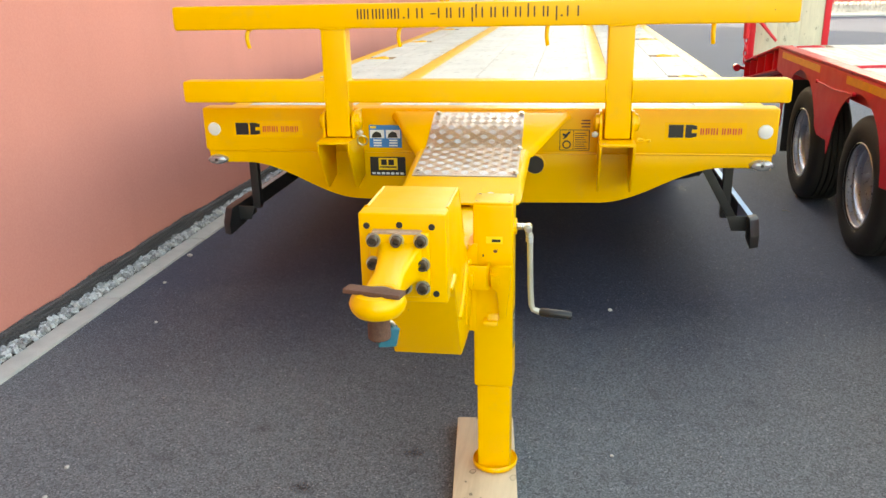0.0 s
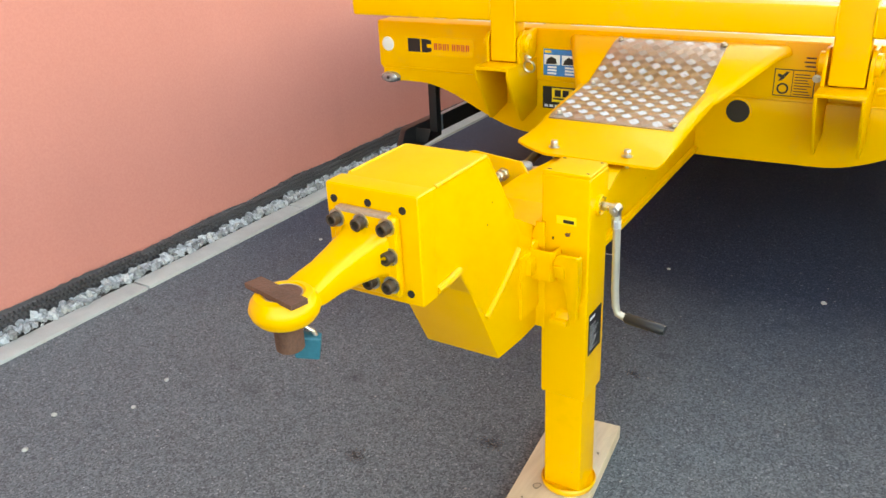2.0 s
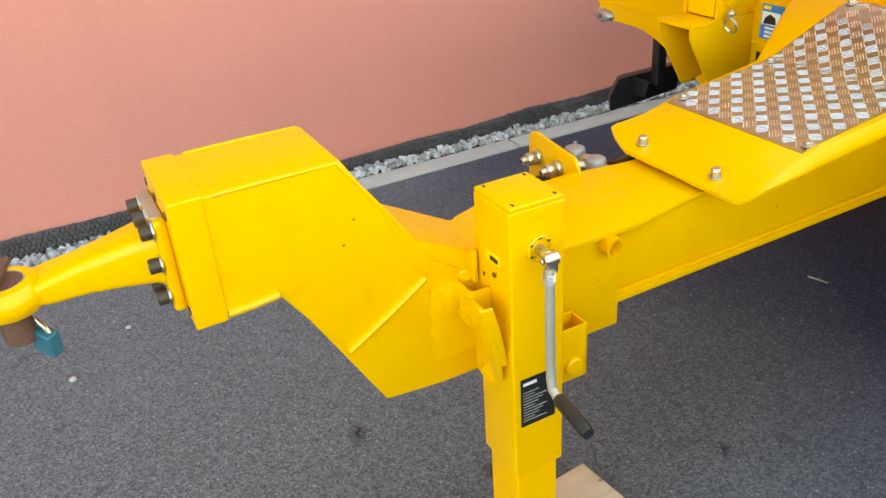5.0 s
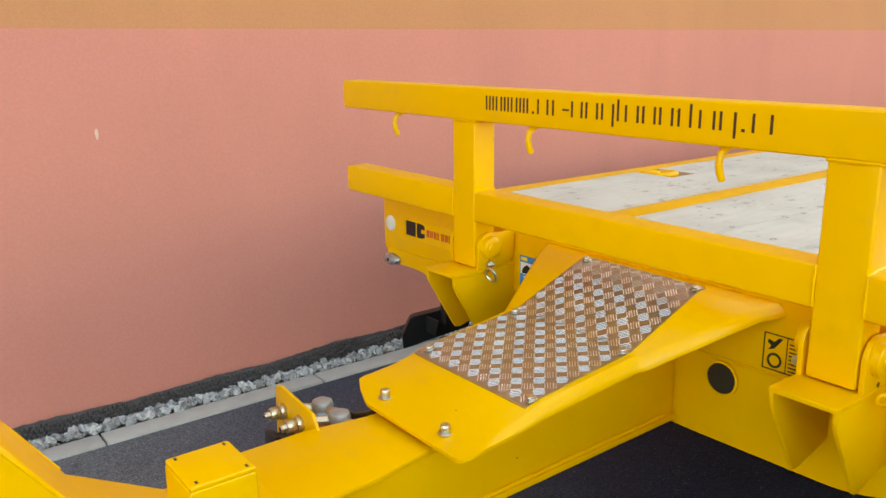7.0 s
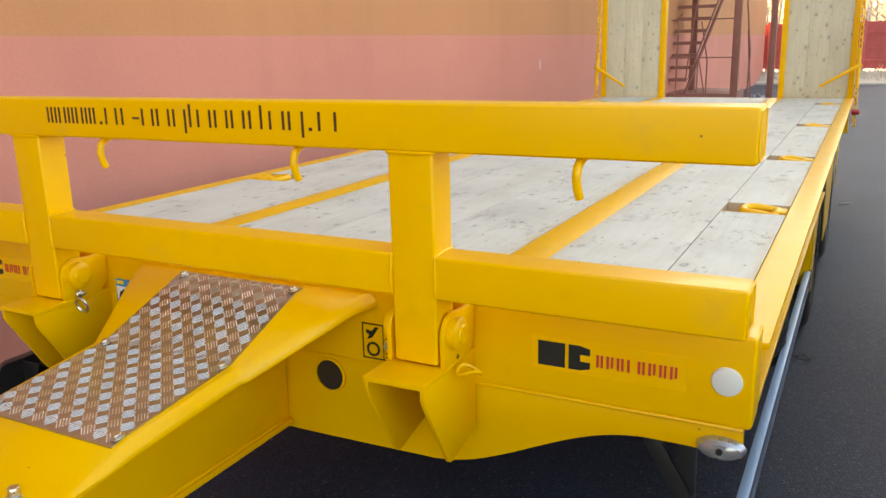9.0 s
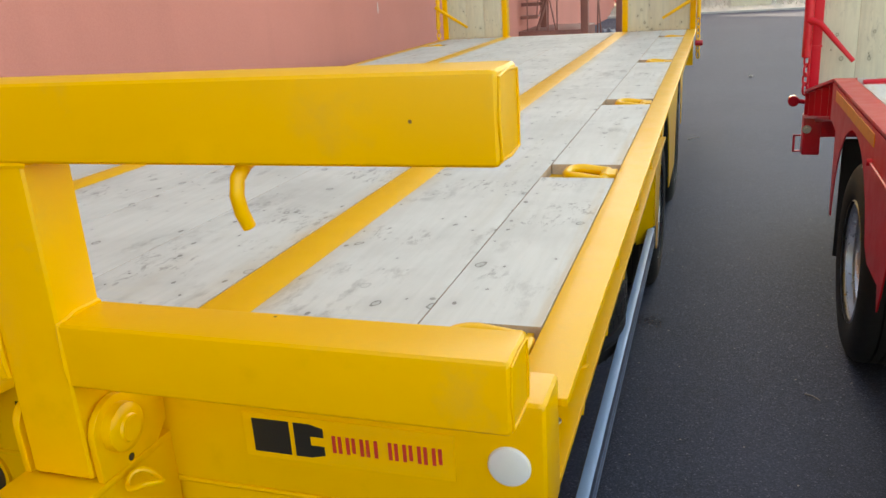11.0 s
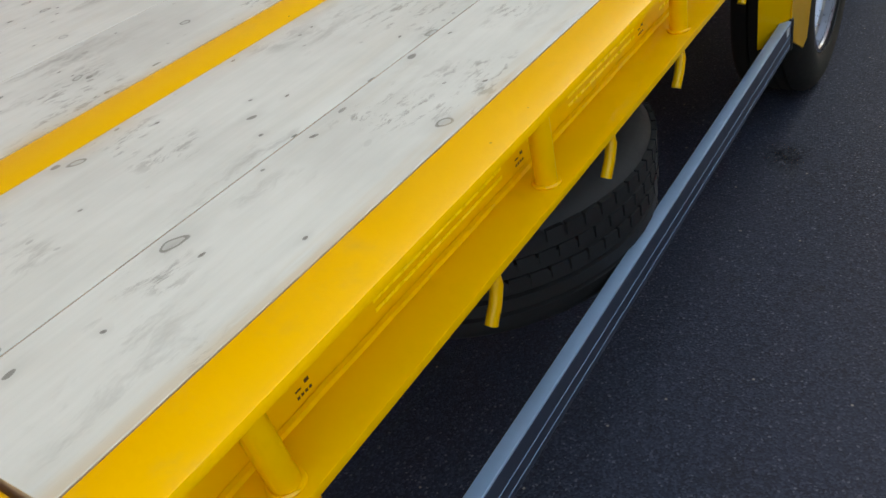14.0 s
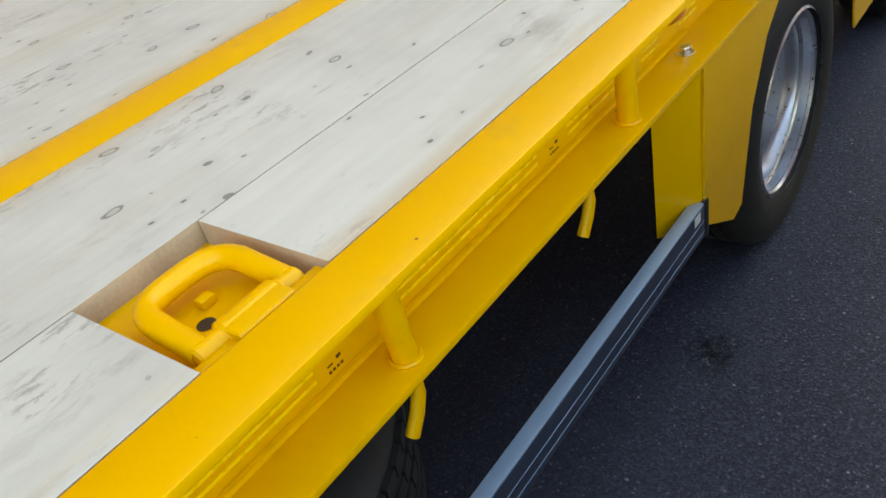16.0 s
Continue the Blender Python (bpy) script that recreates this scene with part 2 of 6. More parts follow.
def make_board(name, pale, grey, grain_axis=1, stain_amount=0.5, spray=False):
    """Weathered plywood: long grain, oval knots with dark rims, grey scuffs."""
    m, n, l, b = nodes_of(name)
    stretch = [1.0, 1.0, 1.0]
    stretch[grain_axis] = 0.09
    info = n.new("ShaderNodeObjectInfo")
    tc, add, mp = n.new("ShaderNodeTexCoord"), n.new("ShaderNodeVectorMath"), n.new("ShaderNodeMapping")
    scl = n.new("ShaderNodeVectorMath")
    scl.operation = "SCALE"
    scl.inputs[0].default_value = (7, 11, 5)
    l.new(info.outputs["Random"], scl.inputs["Scale"])
    l.new(tc.outputs["Object"], add.inputs[0])
    l.new(scl.outputs[0], add.inputs[1])
    l.new(add.outputs[0], mp.inputs["Vector"])
    mp.inputs["Scale"].default_value = stretch
    v, vs = add.outputs[0], mp.outputs["Vector"]
    grain = noise_tex(n, l, vs, 42, 6, 0.65)
    c = ramp(n, l, grain, ((0.32, grey), (0.6, pale)))
    # broad clouding and long weather streaks
    cloud = noise_tex(n, l, v, 2.6, 5, 0.6)
    c = mix(n, l, ramp(n, l, cloud, ((0.42, (0, 0, 0)), (0.75, (stain_amount,) * 3))), c, tuple(x * 0.66 for x in grey))
    warm = noise_tex(n, l, vs, 7, 4, 0.6)
    c = mix(n, l, ramp(n, l, warm, ((0.55, (0, 0, 0)), (0.72, (0.5 * stain_amount,) * 3))), c, (grey[0] * 0.86, grey[1] * 0.75, grey[2] * 0.6))
    # knots: thin dark rim, slightly darker heart, a few black ones
    wob = n.new("ShaderNodeTexNoise")
    wob.inputs["Scale"].default_value = 14
    l.new(v, wob.inputs["Vector"])
    vw = mix(n, l, 0.035, v, wob.outputs["Color"], "ADD")
    split, flat = n.new("ShaderNodeSeparateXYZ"), n.new("ShaderNodeCombineXYZ")
    l.new(vw, split.inputs[0])
    l.new(split.outputs[0], flat.inputs[0])
    l.new(split.outputs[grain_axis], flat.inputs[1])
    for sx, sy, r0, r1, pick, heart in ((6.4, 4.6, 0.046, 0.063, 0.5, 0.25), (9.0, 6.0, 0.03, 0.048, 0.7, 0.85), (19.0, 13.0, 0.03, 0.055, 0.76, 1.0)):
        kmap = n.new("ShaderNodeMapping")
        kmap.inputs["Scale"].default_value = (sx, sy, 1)
        l.new(flat.outputs[0], kmap.inputs["Vector"])
        kn = n.new("ShaderNodeTexVoronoi")
        kn.voronoi_dimensions = "2D"
        kn.inputs["Scale"].default_value = 1.0
        l.new(kmap.outputs["Vector"], kn.inputs["Vector"])
        core = ramp(n, l, kn.outputs["Distance"], ((0.0, (heart,) * 3), (r0 * 0.93, (heart,) * 3), (r0, (0.9,) * 3), (r1, (0.75,) * 3), (r1 * 1.12, (0, 0, 0))))
        sep = n.new("ShaderNodeSeparateColor")
        l.new(kn.outputs["Color"], sep.inputs["Color"])
        some = ramp(n, l, sep.outputs["Red"], ((pick, (0, 0, 0)), (pick + 0.12, (1, 1, 1))))
        c = mix(n, l, mix(n, l, 1.0, core, some, "MULTIPLY"), c, (0.07, 0.06, 0.045))
        halo = ramp(n, l, kn.outputs["Distance"], ((0.05, (0.3,) * 3), (0.22, (0, 0, 0))))
        c = mix(n, l, mix(n, l, 1.0, halo, some, "MULTIPLY"), c, tuple(x * 0.7 for x in grey))
    # dirty scuffs in patches, drawn along the grain
    smear = n.new("ShaderNodeMapping")
    smear.inputs["Scale"].default_value = [1.0 if q != grain_axis else 0.3 for q in range(3)]
    l.new(vw, smear.inputs["Vector"])
    for size, lo, hi, deep, area in ((18, 0.5, 0.64, 0.62, 0.545), (60, 0.53, 0.62, 0.8, 0.565)):
        scuff = ramp(n, l, noise_tex(n, l, smear.outputs["Vector"], size, 5, 0.7), ((lo, (0, 0, 0)), (hi, (deep * min(1, stain_amount * 1.6),) * 3)))
        patch = ramp(n, l, noise_tex(n, l, v, 2.4 + size * 0.02, 3), ((area, (0, 0, 0)), (area + 0.1, (1, 1, 1))))
        c = mix(n, l, mix(n, l, 1.0, scuff, patch, "MULTIPLY"), c, (0.2, 0.19, 0.165))
    if spray:
        # paint mist on the boards beside the painted beams and along the flange
        sx = n.new("ShaderNodeSeparateXYZ")
        l.new(tc.outputs["Object"], sx.inputs[0])
        ab, off, ab2 = n.new("ShaderNodeMath"), n.new("ShaderNodeMath"), n.new("ShaderNodeMath")
        ab.operation, off.operation, ab2.operation = "ABSOLUTE", "SUBTRACT", "ABSOLUTE"
        l.new(sx.outputs[0], ab.inputs[0])
        l.new(ab.outputs[0], off.inputs[0])
        off.inputs[1].default_value = 0.5865
        l.new(off.outputs[0], ab2.inputs[0])
        near = ramp(n, l, ab2.outputs[0], ((0.06, (0.9,) * 3), (0.076, (0.45,) * 3), (0.118, (0, 0, 0))))
        mist = mix(n, l, 1.0, near, ramp(n, l, noise_tex(n, l, v, 5, 4), ((0.35, (0.15,) * 3), (0.65, (1, 1, 1)))), "MULTIPLY")
        c = mix(n, l, mist, c, (0.5, 0.36, 0.17))
        rim = n.new("ShaderNodeMapRange")
        rim.inputs["From Min"].default_value, rim.inputs["From Max"].default_value = 1.17, 1.21
        l.new(ab.outputs[0], rim.inputs["Value"])
        chip = mix(n, l, 1.0, ramp(n, l, rim.outputs[0], ((0.2, (0, 0, 0)), (1.0, (0.8,) * 3))), ramp(n, l, noise_tex(n, l, vs, 30, 5), ((0.45, (0, 0, 0)), (0.6, (1, 1, 1)))), "MULTIPLY")
        c = mix(n, l, chip, c, (0.52, 0.41, 0.26))
    l.new(c, b.inputs["Base Color"])
    b.inputs["Roughness"].default_value = 0.62
    bump(n, l, b, grain, 0.15, 0.002)
    return m


BOARD = make_board("weathered_plywood", (0.605, 0.61, 0.56), (0.555, 0.56, 0.51), spray=True)
BOARD_EDGE = plain("sawn_plywood_edge", (0.47, 0.36, 0.26), 0.8, vary=0.25, scale=60, relief=0.3)
RAMP_WOOD = make_board("ramp_planks", (0.62, 0.57, 0.44), (0.54, 0.5, 0.39), 2, 0.25)
PLANK_WOOD = make_board("fresh_pine", (0.72, 0.6, 0.42), (0.62, 0.5, 0.34), 1, 0.15)


def make_tread(name, base, more=0.0):
    m, n, l, b = nodes_of(name)
    v = coords(n, l)
    c = ramp(n, l, noise_tex(n, l, v, 12, 5), ((0.3, tuple(x * 0.8 for x in base)), (0.7, base)))
    l.new(c, b.inputs["Base Color"])
    b.inputs["Metallic"].default_value = 1.0
    r = n.new("ShaderNodeMapRange")
    r.inputs["To Min"].default_value, r.inputs["To Max"].default_value = 0.2 + more, 0.42 + more
    l.new(noise_tex(n, l, v, 40, 4), r.inputs["Value"])
    l.new(r.outputs["Result"], b.inputs["Roughness"])
    return m


TREAD = make_tread("chequer_aluminium", (0.52, 0.49, 0.46), 0.06)
# brighter copy of the plate's metal: the bars' glint is put into the colour
TREAD_BAR = make_tread("chequer_aluminium_bars", (0.78, 0.77, 0.75), 0.1)


def make_stain():
    """A soft-edged oil spot: dark in the middle, broken up by noise, clear at the rim."""
    m, n, l, b = nodes_of("oil_spot")
    tc = n.new("ShaderNodeTexCoord")
    length = n.new("ShaderNodeVectorMath")
    length.operation = "LENGTH"
    l.new(tc.outputs["Object"], length.inputs[0])
    rim = ramp(n, l, length.outputs["Value"], ((0.0, (1, 1, 1)), (0.11, (0, 0, 0))))
    broken = ramp(n, l, noise_tex(n, l, tc.outputs["Object"], 28, 5, 0.7), ((0.4, (0, 0, 0)), (0.6, (1, 1, 1))))
    l.new(mix(n, l, 1.0, rim, broken, "MULTIPLY"), b.inputs["Alpha"])
    b.inputs["Base Color"].default_value = (0.008, 0.008, 0.009, 1)
    b.inputs["Roughness"].default_value = 0.5
    return m


OIL = make_stain()


# ---- mesh helpers ----
def finish(bm, b=0.0, seg=2):
    bmesh.ops.recalc_face_normals(bm, faces=bm.faces)
    if b:
        sharp = [e for e in bm.edges if len(e.link_faces) == 2 and e.calc_face_angle(0) > 0.5]
        bmesh.ops.bevel(bm, geom=sharp, offset=b, segments=seg, affect="EDGES", profile=0.6, clamp_overlap=True)
    return bm


def box(x0, x1, y0, y1, z0, z1, b=0.003, seg=2):
    bm = bmesh.new()
    bmesh.ops.create_cube(bm, size=1)
    for v in bm.verts:
        v.co = Vector(((x0 + x1) / 2 + v.co.x * (x1 - x0), (y0 + y1) / 2 + v.co.y * (y1 - y0), (z0 + z1) / 2 + v.co.z * (z1 - z0)))
    return finish(bm, b, seg)


def prism(pts, axis, a0, a1, b=0.002, seg=2):
    """A plate: a closed outline in the two other axes, from a0 to a1 along axis."""
    place = {"x": lambda p, a: (a, p[0], p[1]), "y": lambda p, a: (p[0], a, p[1]), "z": lambda p, a: (p[0], p[1], a)}[axis]
    bm = bmesh.new()
    lo = [bm.verts.new(place(p, a0)) for p in pts]
    hi = [bm.verts.new(place(p, a1)) for p in pts]
    bm.faces.new(lo)
    bm.faces.new(hi[::-1])
    for i in range(len(pts)):
        j = (i + 1) % len(pts)
        bm.faces.new((lo[i], hi[i], hi[j], lo[j]))
    return finish(bm, b, seg)


def sweep(path, r, n=10, closed=False, squash=1.0):
    """A round bar along a path."""
    pts = [Vector(p) for p in path]
    bm = bmesh.new()
    rings, up = [], None
    k = len(pts)
    for i, p in enumerate(pts):
        a = pts[(i - 1) % k] if closed or i else p
        c = pts[(i + 1) % k] if closed or i < k - 1 else p
        d = (c - a).normalized()
        if up is None:
            up = d.orthogonal().normalized()
        up = (up - d * up.dot(d)).normalized()
        side = d.cross(up)
        rad = r[i] if isinstance(r, (list, tuple)) else r
        rings.append([bm.verts.new(p + (up * math.cos(t) * squash + side * math.sin(t)) * rad) for t in [2 * math.pi * j / n for j in range(n)]])
    pairs = list(zip(rings, rings[1:])) + ([(rings[-1], rings[0])] if closed else [])
    for A, B in pairs:
        for j in range(n):
            bm.faces.new((A[j], A[(j + 1) % n], B[(j + 1) % n], B[j]))
    if not closed:
        bm.faces.new(rings[0][::-1])
        bm.faces.new(rings[-1])
    return finish(bm)


def lathe(profile, centre, axis, n=32, closed=True):
    """Turns (radius, offset along axis) round an axis through centre."""
    c = Vector(centre)
    ax = {"x": Vector((1, 0, 0)), "y": Vector((0, 1, 0)), "z": Vector((0, 0, 1))}[axis]
    u = {"x": Vector((0, 1, 0)), "y": Vector((0, 0, 1)), "z": Vector((1, 0, 0))}[axis]
    w = ax.cross(u)
    bm = bmesh.new()
    rings = []
    for rad, off in profile:
        if rad < 1e-6:
            rings.append([bm.verts.new(c + ax * off)] * n)
        else:
            rings.append([bm.verts.new(c + ax * off + (u * math.cos(t) + w * math.sin(t)) * rad) for t in [2 * math.pi * j / n for j in range(n)]])
    for A, B in zip(rings, rings[1:]):
        for j in range(n):
            f = []
            for v in (A[j], A[(j + 1) % n], B[(j + 1) % n], B[j]):
                if v not in f:
                    f.append(v)
            if len(f) > 2:
                bm.faces.new(f)
    return finish(bm)


def loft(sections, n=28, power=5.0):
    """A forged bar along y from (y, x, z, half width, half height) sections with rounded corners."""
    bm = bmesh.new()
    rings = []
    for y, x, z, hw, hh in sections:
        ring = []
        for j in range(n):
            t = 2 * math.pi * j / n
            c, s = math.cos(t), math.sin(t)
            ring.append(bm.verts.new((x + hw * math.copysign(abs(c) ** (2 / power), c), y, z + hh * math.copysign(abs(s) ** (2 / power), s))))
        rings.append(ring)
    for A, B in zip(rings, rings[1:]):
        for j in range(n):
            bm.faces.new((A[j], A[(j + 1) % n], B[(j + 1) % n], B[j]))
    bm.faces.new(rings[0])
    bm.faces.new(rings[-1][::-1])
    return finish(bm)


def cyl(a, bpt, r, n=16, b=0.0015):
    """A short cylinder between two points."""
    return finish(sweep((a, bpt), r, n), b, 1)


def join(*bms):
    out = bmesh.new()
    for bm in bms:
        me = bpy.data.meshes.new("tmp")
        bm.to_mesh(me)
        bm.free()
        out.from_mesh(me)
        bpy.data.meshes.remove(me)
    return out


def moved(bm, m):
    bmesh.ops.transform(bm, matrix=m, verts=bm.verts)
    return bm


def mesh_of(name, bm, *mats):
    me = bpy.data.meshes.new(name)
    wide = {p: p.calc_area() / max(1e-9, max(e.calc_length() for e in p.edges)) for p in bm.faces}
    for p in bm.faces:
        # broad flat faces between narrow rounded edges stay flat
        near = [wide[q] for e in p.edges for q in e.link_faces if q is not p]
        p.smooth = not near or wide[p] < 3.0 * max(near)
    bm.to_mesh(me)
    bm.free()
    me.set_sharp_from_angle(angle=radians(35))
    for m in mats:
        me.materials.append(m)
    return me


def part(name, bm, material, parent, label=""):
    ob = new(name, mesh_of(name, bm, material))
    ob.parent = parent
    return tagged(ob, label) if label else ob


def parts(name, bms, material, parent, label=""):
    return [part(name, bm, material, parent, label) for bm in bms]


def thing(name, bm, material, label, category, group="", kind=""):
    ob = new(name, mesh_of(name, bm, material))
    return tagged(ob, label, category, group, kind)


def empty(name, label, category, group="", kind=""):
    ob = new(name)
    ob.empty_display_size = 0.1
    return tagged(ob, label, category, group, kind)


def arc(cx, cy, r, a0, a1, n):
    return [(cx + r * math.cos(radians(a0 + (a1 - a0) * i / n)), cy + r * math.sin(radians(a0 + (a1 - a0) * i / n))) for i in range(n + 1)]


def hexbolt(at, axis, r, h, washer=True):
    """A hexagon head with its washer; axis is a unit vector out of the surface."""
    a, d = Vector(at), Vector(axis)
    bits = [finish(sweep((a + d * 0.002, a + d * h), r, 6), 0.0012, 1)]
    if washer:
        bits.append(cyl(a, a + d * 0.0025, r * 1.45, 18, 0.0005))
    return join(*bits)


# ---- setting ----
WX = -2.05         # face of the building's wall
BAND = 1.637       # height where the render changes colour
G = 90.0


def ground_sheet():
    bm = bmesh.new()
    for x0, x1, y0, y1 in ((-G, G, -G, 28.1),):
        bm.faces.new([bm.verts.new(p) for p in ((x0, y0, 0), (x1, y0, 0), (x1, y1, 0), (x0, y1, 0))])
    return bm


tagged(new("ground", mesh_of("ground", ground_sheet(), ASPHALT)), "worn grey asphalt yard with pale grit, its open front painted brighter", "ground", kind="structure")
bm = bmesh.new()
bm.faces.new([bm.verts.new(p) for p in ((-G, 28.1, 0.03), (G, 28.1, 0.03), (G, 31, 0.42), (G, 160, 0.6), (-G, 160, 0.6), (-G, 31, 0.42))])
tagged(new("ground_far", mesh_of("ground_far", bm, DRY)), "dry pale grass and sand beyond the yard", "ground", kind="structure")
tagged(new("kerb_far", mesh_of("kerb_far", box(-30, 60, 27.95, 28.1, -0.05, 0.06, 0.01), KERB)), "low concrete kerb along the yard's far edge", "kerb", kind="structure")

WALL_END = 30.0
tagged(new("wall_west", mesh_of("wall_west", box(WX - 0.4, WX, -14, WALL_END, -0.1, BAND, 0), WALL_PINK)), "salmon pink rendered wall of a long building", "wall", kind="structure")
tagged(new("wall_west_upper", mesh_of("wall_west_upper", box(WX - 0.4, WX, -14, WALL_END, BAND, 8.0, 0), WALL_ORANGE)), "ochre rendered upper band of the same wall", "wall", kind="structure")
tagged(new("wall_west_end", mesh_of("wall_west_end", box(WX - 12, WX - 0.4, WALL_END - 0.4, WALL_END, -0.1, 8.0, 0), WALL_ORANGE)), "end wall of the rendered building", "wall", kind="structure")
tagged(new("roof", mesh_of("roof", box(WX - 12, WX + 0.25, -14, WALL_END + 0.2, 8.0, 8.25, 0.01), KERB)), "flat roof edge of the building", "roof", kind="structure")


def flake(y, z, h, w):
    pts = [(y + w * 0.5 * math.sin(2 * math.pi * i / 9) * random.uniform(0.6, 1.1), z + h * 0.5 * math.cos(2 * math.pi * i / 9)) for i in range(9)]
    return prism(pts, "x", WX, WX + 0.0025, 0)


tagged(new("paint_chip", mesh_of("paint_chip", join(flake(7.63, 1.3, 0.125, 0.05), flake(-0.85, 1.23, 0.045, 0.016), flake(0.05, 2.0, 0.09, 0.012)), CHIP)),
       "pale chips in the wall's render", "chip", kind="structure")

random.seed(4)
kerb = empty("kerb", "row of grey concrete kerb stones beside the wall", "kerb", kind="structure")
for i in range(26):
    y = -6.0 + i * 1.0
    part("kerb_stone", box(-1.952 + random.uniform(-0.003, 0.003), -1.845, y + 0.004, y + 0.996, -0.1, 0.014 + random.uniform(-0.002, 0.002), 0.006), KERB, kerb)
tagged(new("gravel_bed", mesh_of("gravel_bed", box(WX, -1.953, -6, 20, -0.1, 0.006, 0), SOIL)), "dark soil under the gravel strip", "soil", kind="structure")


def membrane():
    """Foundation sheet with a ragged upper edge and rows of small square studs."""
    verts, faces = [], []
    random.seed(9)
    tops = []
    n, dy = 1100, 0.02
    for i in range(n):
        y = -6 + i * dy
        top = 0.1 + 0.01 * math.sin(y * 2.1) + 0.012 * noise.noise(Vector((y * 3, 0, 0))) + random.uniform(-0.003, 0.003)
        tops.append(top)
        k = len(verts)
        verts += [(WX + 0.024, y, 0.003), (WX + 0.012, y, top), (WX + 0.002, y, top - 0.004)]
        if i:
            faces += [(k - 3, k, k + 1, k - 2), (k - 2, k + 1, k + 2, k - 1)]
    for i in range(2, n - 2):
        y = -6 + i * dy
        if y > 9:
            break
        for r in range(5):
            z = 0.018 + r * 0.0195
            if z > tops[i] - 0.009:
                break
            x = WX + 0.024 - 0.012 * z / tops[i]
            yc = y + (0.01 if r % 2 else 0.0)
            k = len(verts)
            for h, a in ((0.0, 0.0085), (0.01, 0.005)):
                verts += [(x + h, yc - a, z - a), (x + h, yc + a, z - a), (x + h, yc + a, z + a), (x + h, yc - a, z + a)]
            faces += [(k + 4, k + 5, k + 6, k + 7)] + [(k + q, k + (q + 1) % 4, k + 4 + (q + 1) % 4, k + 4 + q) for q in range(4)]
    me = bpy.data.meshes.new("dimple_sheet")
    me.from_pydata(verts, [], faces)
    me.materials.append(MEMBRANE)
    return me


tagged(new("dimple_sheet", membrane()), "black dimpled foundation sheet along the wall", "membrane", kind="structure")


def gravel():
    random.seed(12)
    verts, faces = [], []
    ico = bmesh.new()
    bmesh.ops.create_icosphere(ico, subdivisions=1, radius=1)
    base = [v.co.copy() for v in ico.verts]
    tri = [[v.index for v in f.verts] for f in ico.faces]
    ico.free()
    for i in range(6200):
        y = random.uniform(-5, 9) if i < 5500 else random.uniform(9, 18)
        r = random.choice((0.008, 0.011, 0.014, 0.018, 0.022)) * random.uniform(0.85, 1.1)
        x = random.uniform(WX + 0.03, -1.958)
        turn = Euler((random.uniform(0, 6), random.uniform(0, 6), random.uniform(0, 6))).to_matrix()
        s = Vector((random.uniform(0.7, 1.35), random.uniform(0.8, 1.5), random.uniform(0.5, 0.9)))
        k = len(verts)
        at = Vector((x, y, 0.006 + r * 0.45 + random.uniform(0, 0.014)))
        for p in base:
            q = Vector((p.x * s.x, p.y * s.y, p.z * s.z)) * r * random.uniform(0.62, 1.22)
            verts.append(at + turn @ q)
        faces += [[k + j for j in t] for t in tri]
    me = bpy.data.meshes.new("gravel")
    me.from_pydata(verts, [], faces)
    return me


def stones_material():
    m, n, l, b = nodes_of("gravel_stones")
    g = n.new("ShaderNodeNewGeometry")
    c = ramp(n, l, g.outputs["Random Per Island"], ((0.0, (0.07, 0.075, 0.085)), (0.4, (0.22, 0.235, 0.26)), (0.75, (0.48, 0.505, 0.54)), (1.0, (0.34, 0.32, 0.3))))
    v = coords(n, l)
    c = mix(n, l, 0.35, c, ramp(n, l, noise_tex(n, l, v, 90, 4), ((0.3, (0.15, 0.15, 0.15)), (0.7, (0.7, 0.7, 0.68)))))
    l.new(c, b.inputs["Base Color"])
    b.inputs["Roughness"].default_value = 0.9
    return m


gr = new("gravel", gravel())
gr.data.materials.append(stones_material())
tagged(gr, "strip of grey crushed stone between kerb and wall", "gravel", kind="stuff")


# ---- wheels ----
def wheel(parent, x, y, z, out, r=0.4, width=0.235):
    """A road wheel whose outer face lies at x; out is +1 or -1."""
    w = part("wheel", tyre_mesh(x, y, z, out, r, width), RUBBER, parent, "black tyre on a silver deep-dish rim")
    rim = [(0.236, -0.006), (0.242, -0.002), (0.243, 0.006), (0.238, 0.009), (0.231, 0.006), (0.226, 0.012), (0.224, 0.038), (0.219, 0.043), (0.212, 0.046), (0.209, 0.062), (0.198, 0.074), (0.194, 0.078), (0.191, 0.14), (0.183, 0.16), (0.16, 0.168), (0.12, 0.16), (0.1, 0.157), (0.0, 0.157)]
    part("rim", lathe([(a, -out * (b + 0.004)) for a, b in rim], (x, y, z), "x", 48), SILVER, w, "silver painted steel rim")
    part("hub", lathe([(0.09, -out * 0.16), (0.09, -out * 0.14), (0.075, -out * 0.13), (0.06, -out * 0.11), (0.045, -out * 0.105), (0.0, -out * 0.105)], (x, y, z), "x", 28), SILVER, w)
    for i in range(8):
        t = 2 * math.pi * i / 8
        c = (x - out * 0.154, y + 0.125 * math.cos(t), z + 0.125 * math.sin(t))
        part("wheel_nut", finish(sweep((c, (c[0] + out * 0.03, c[1], c[2])), 0.014, 6)), STEEL, w)
    return w


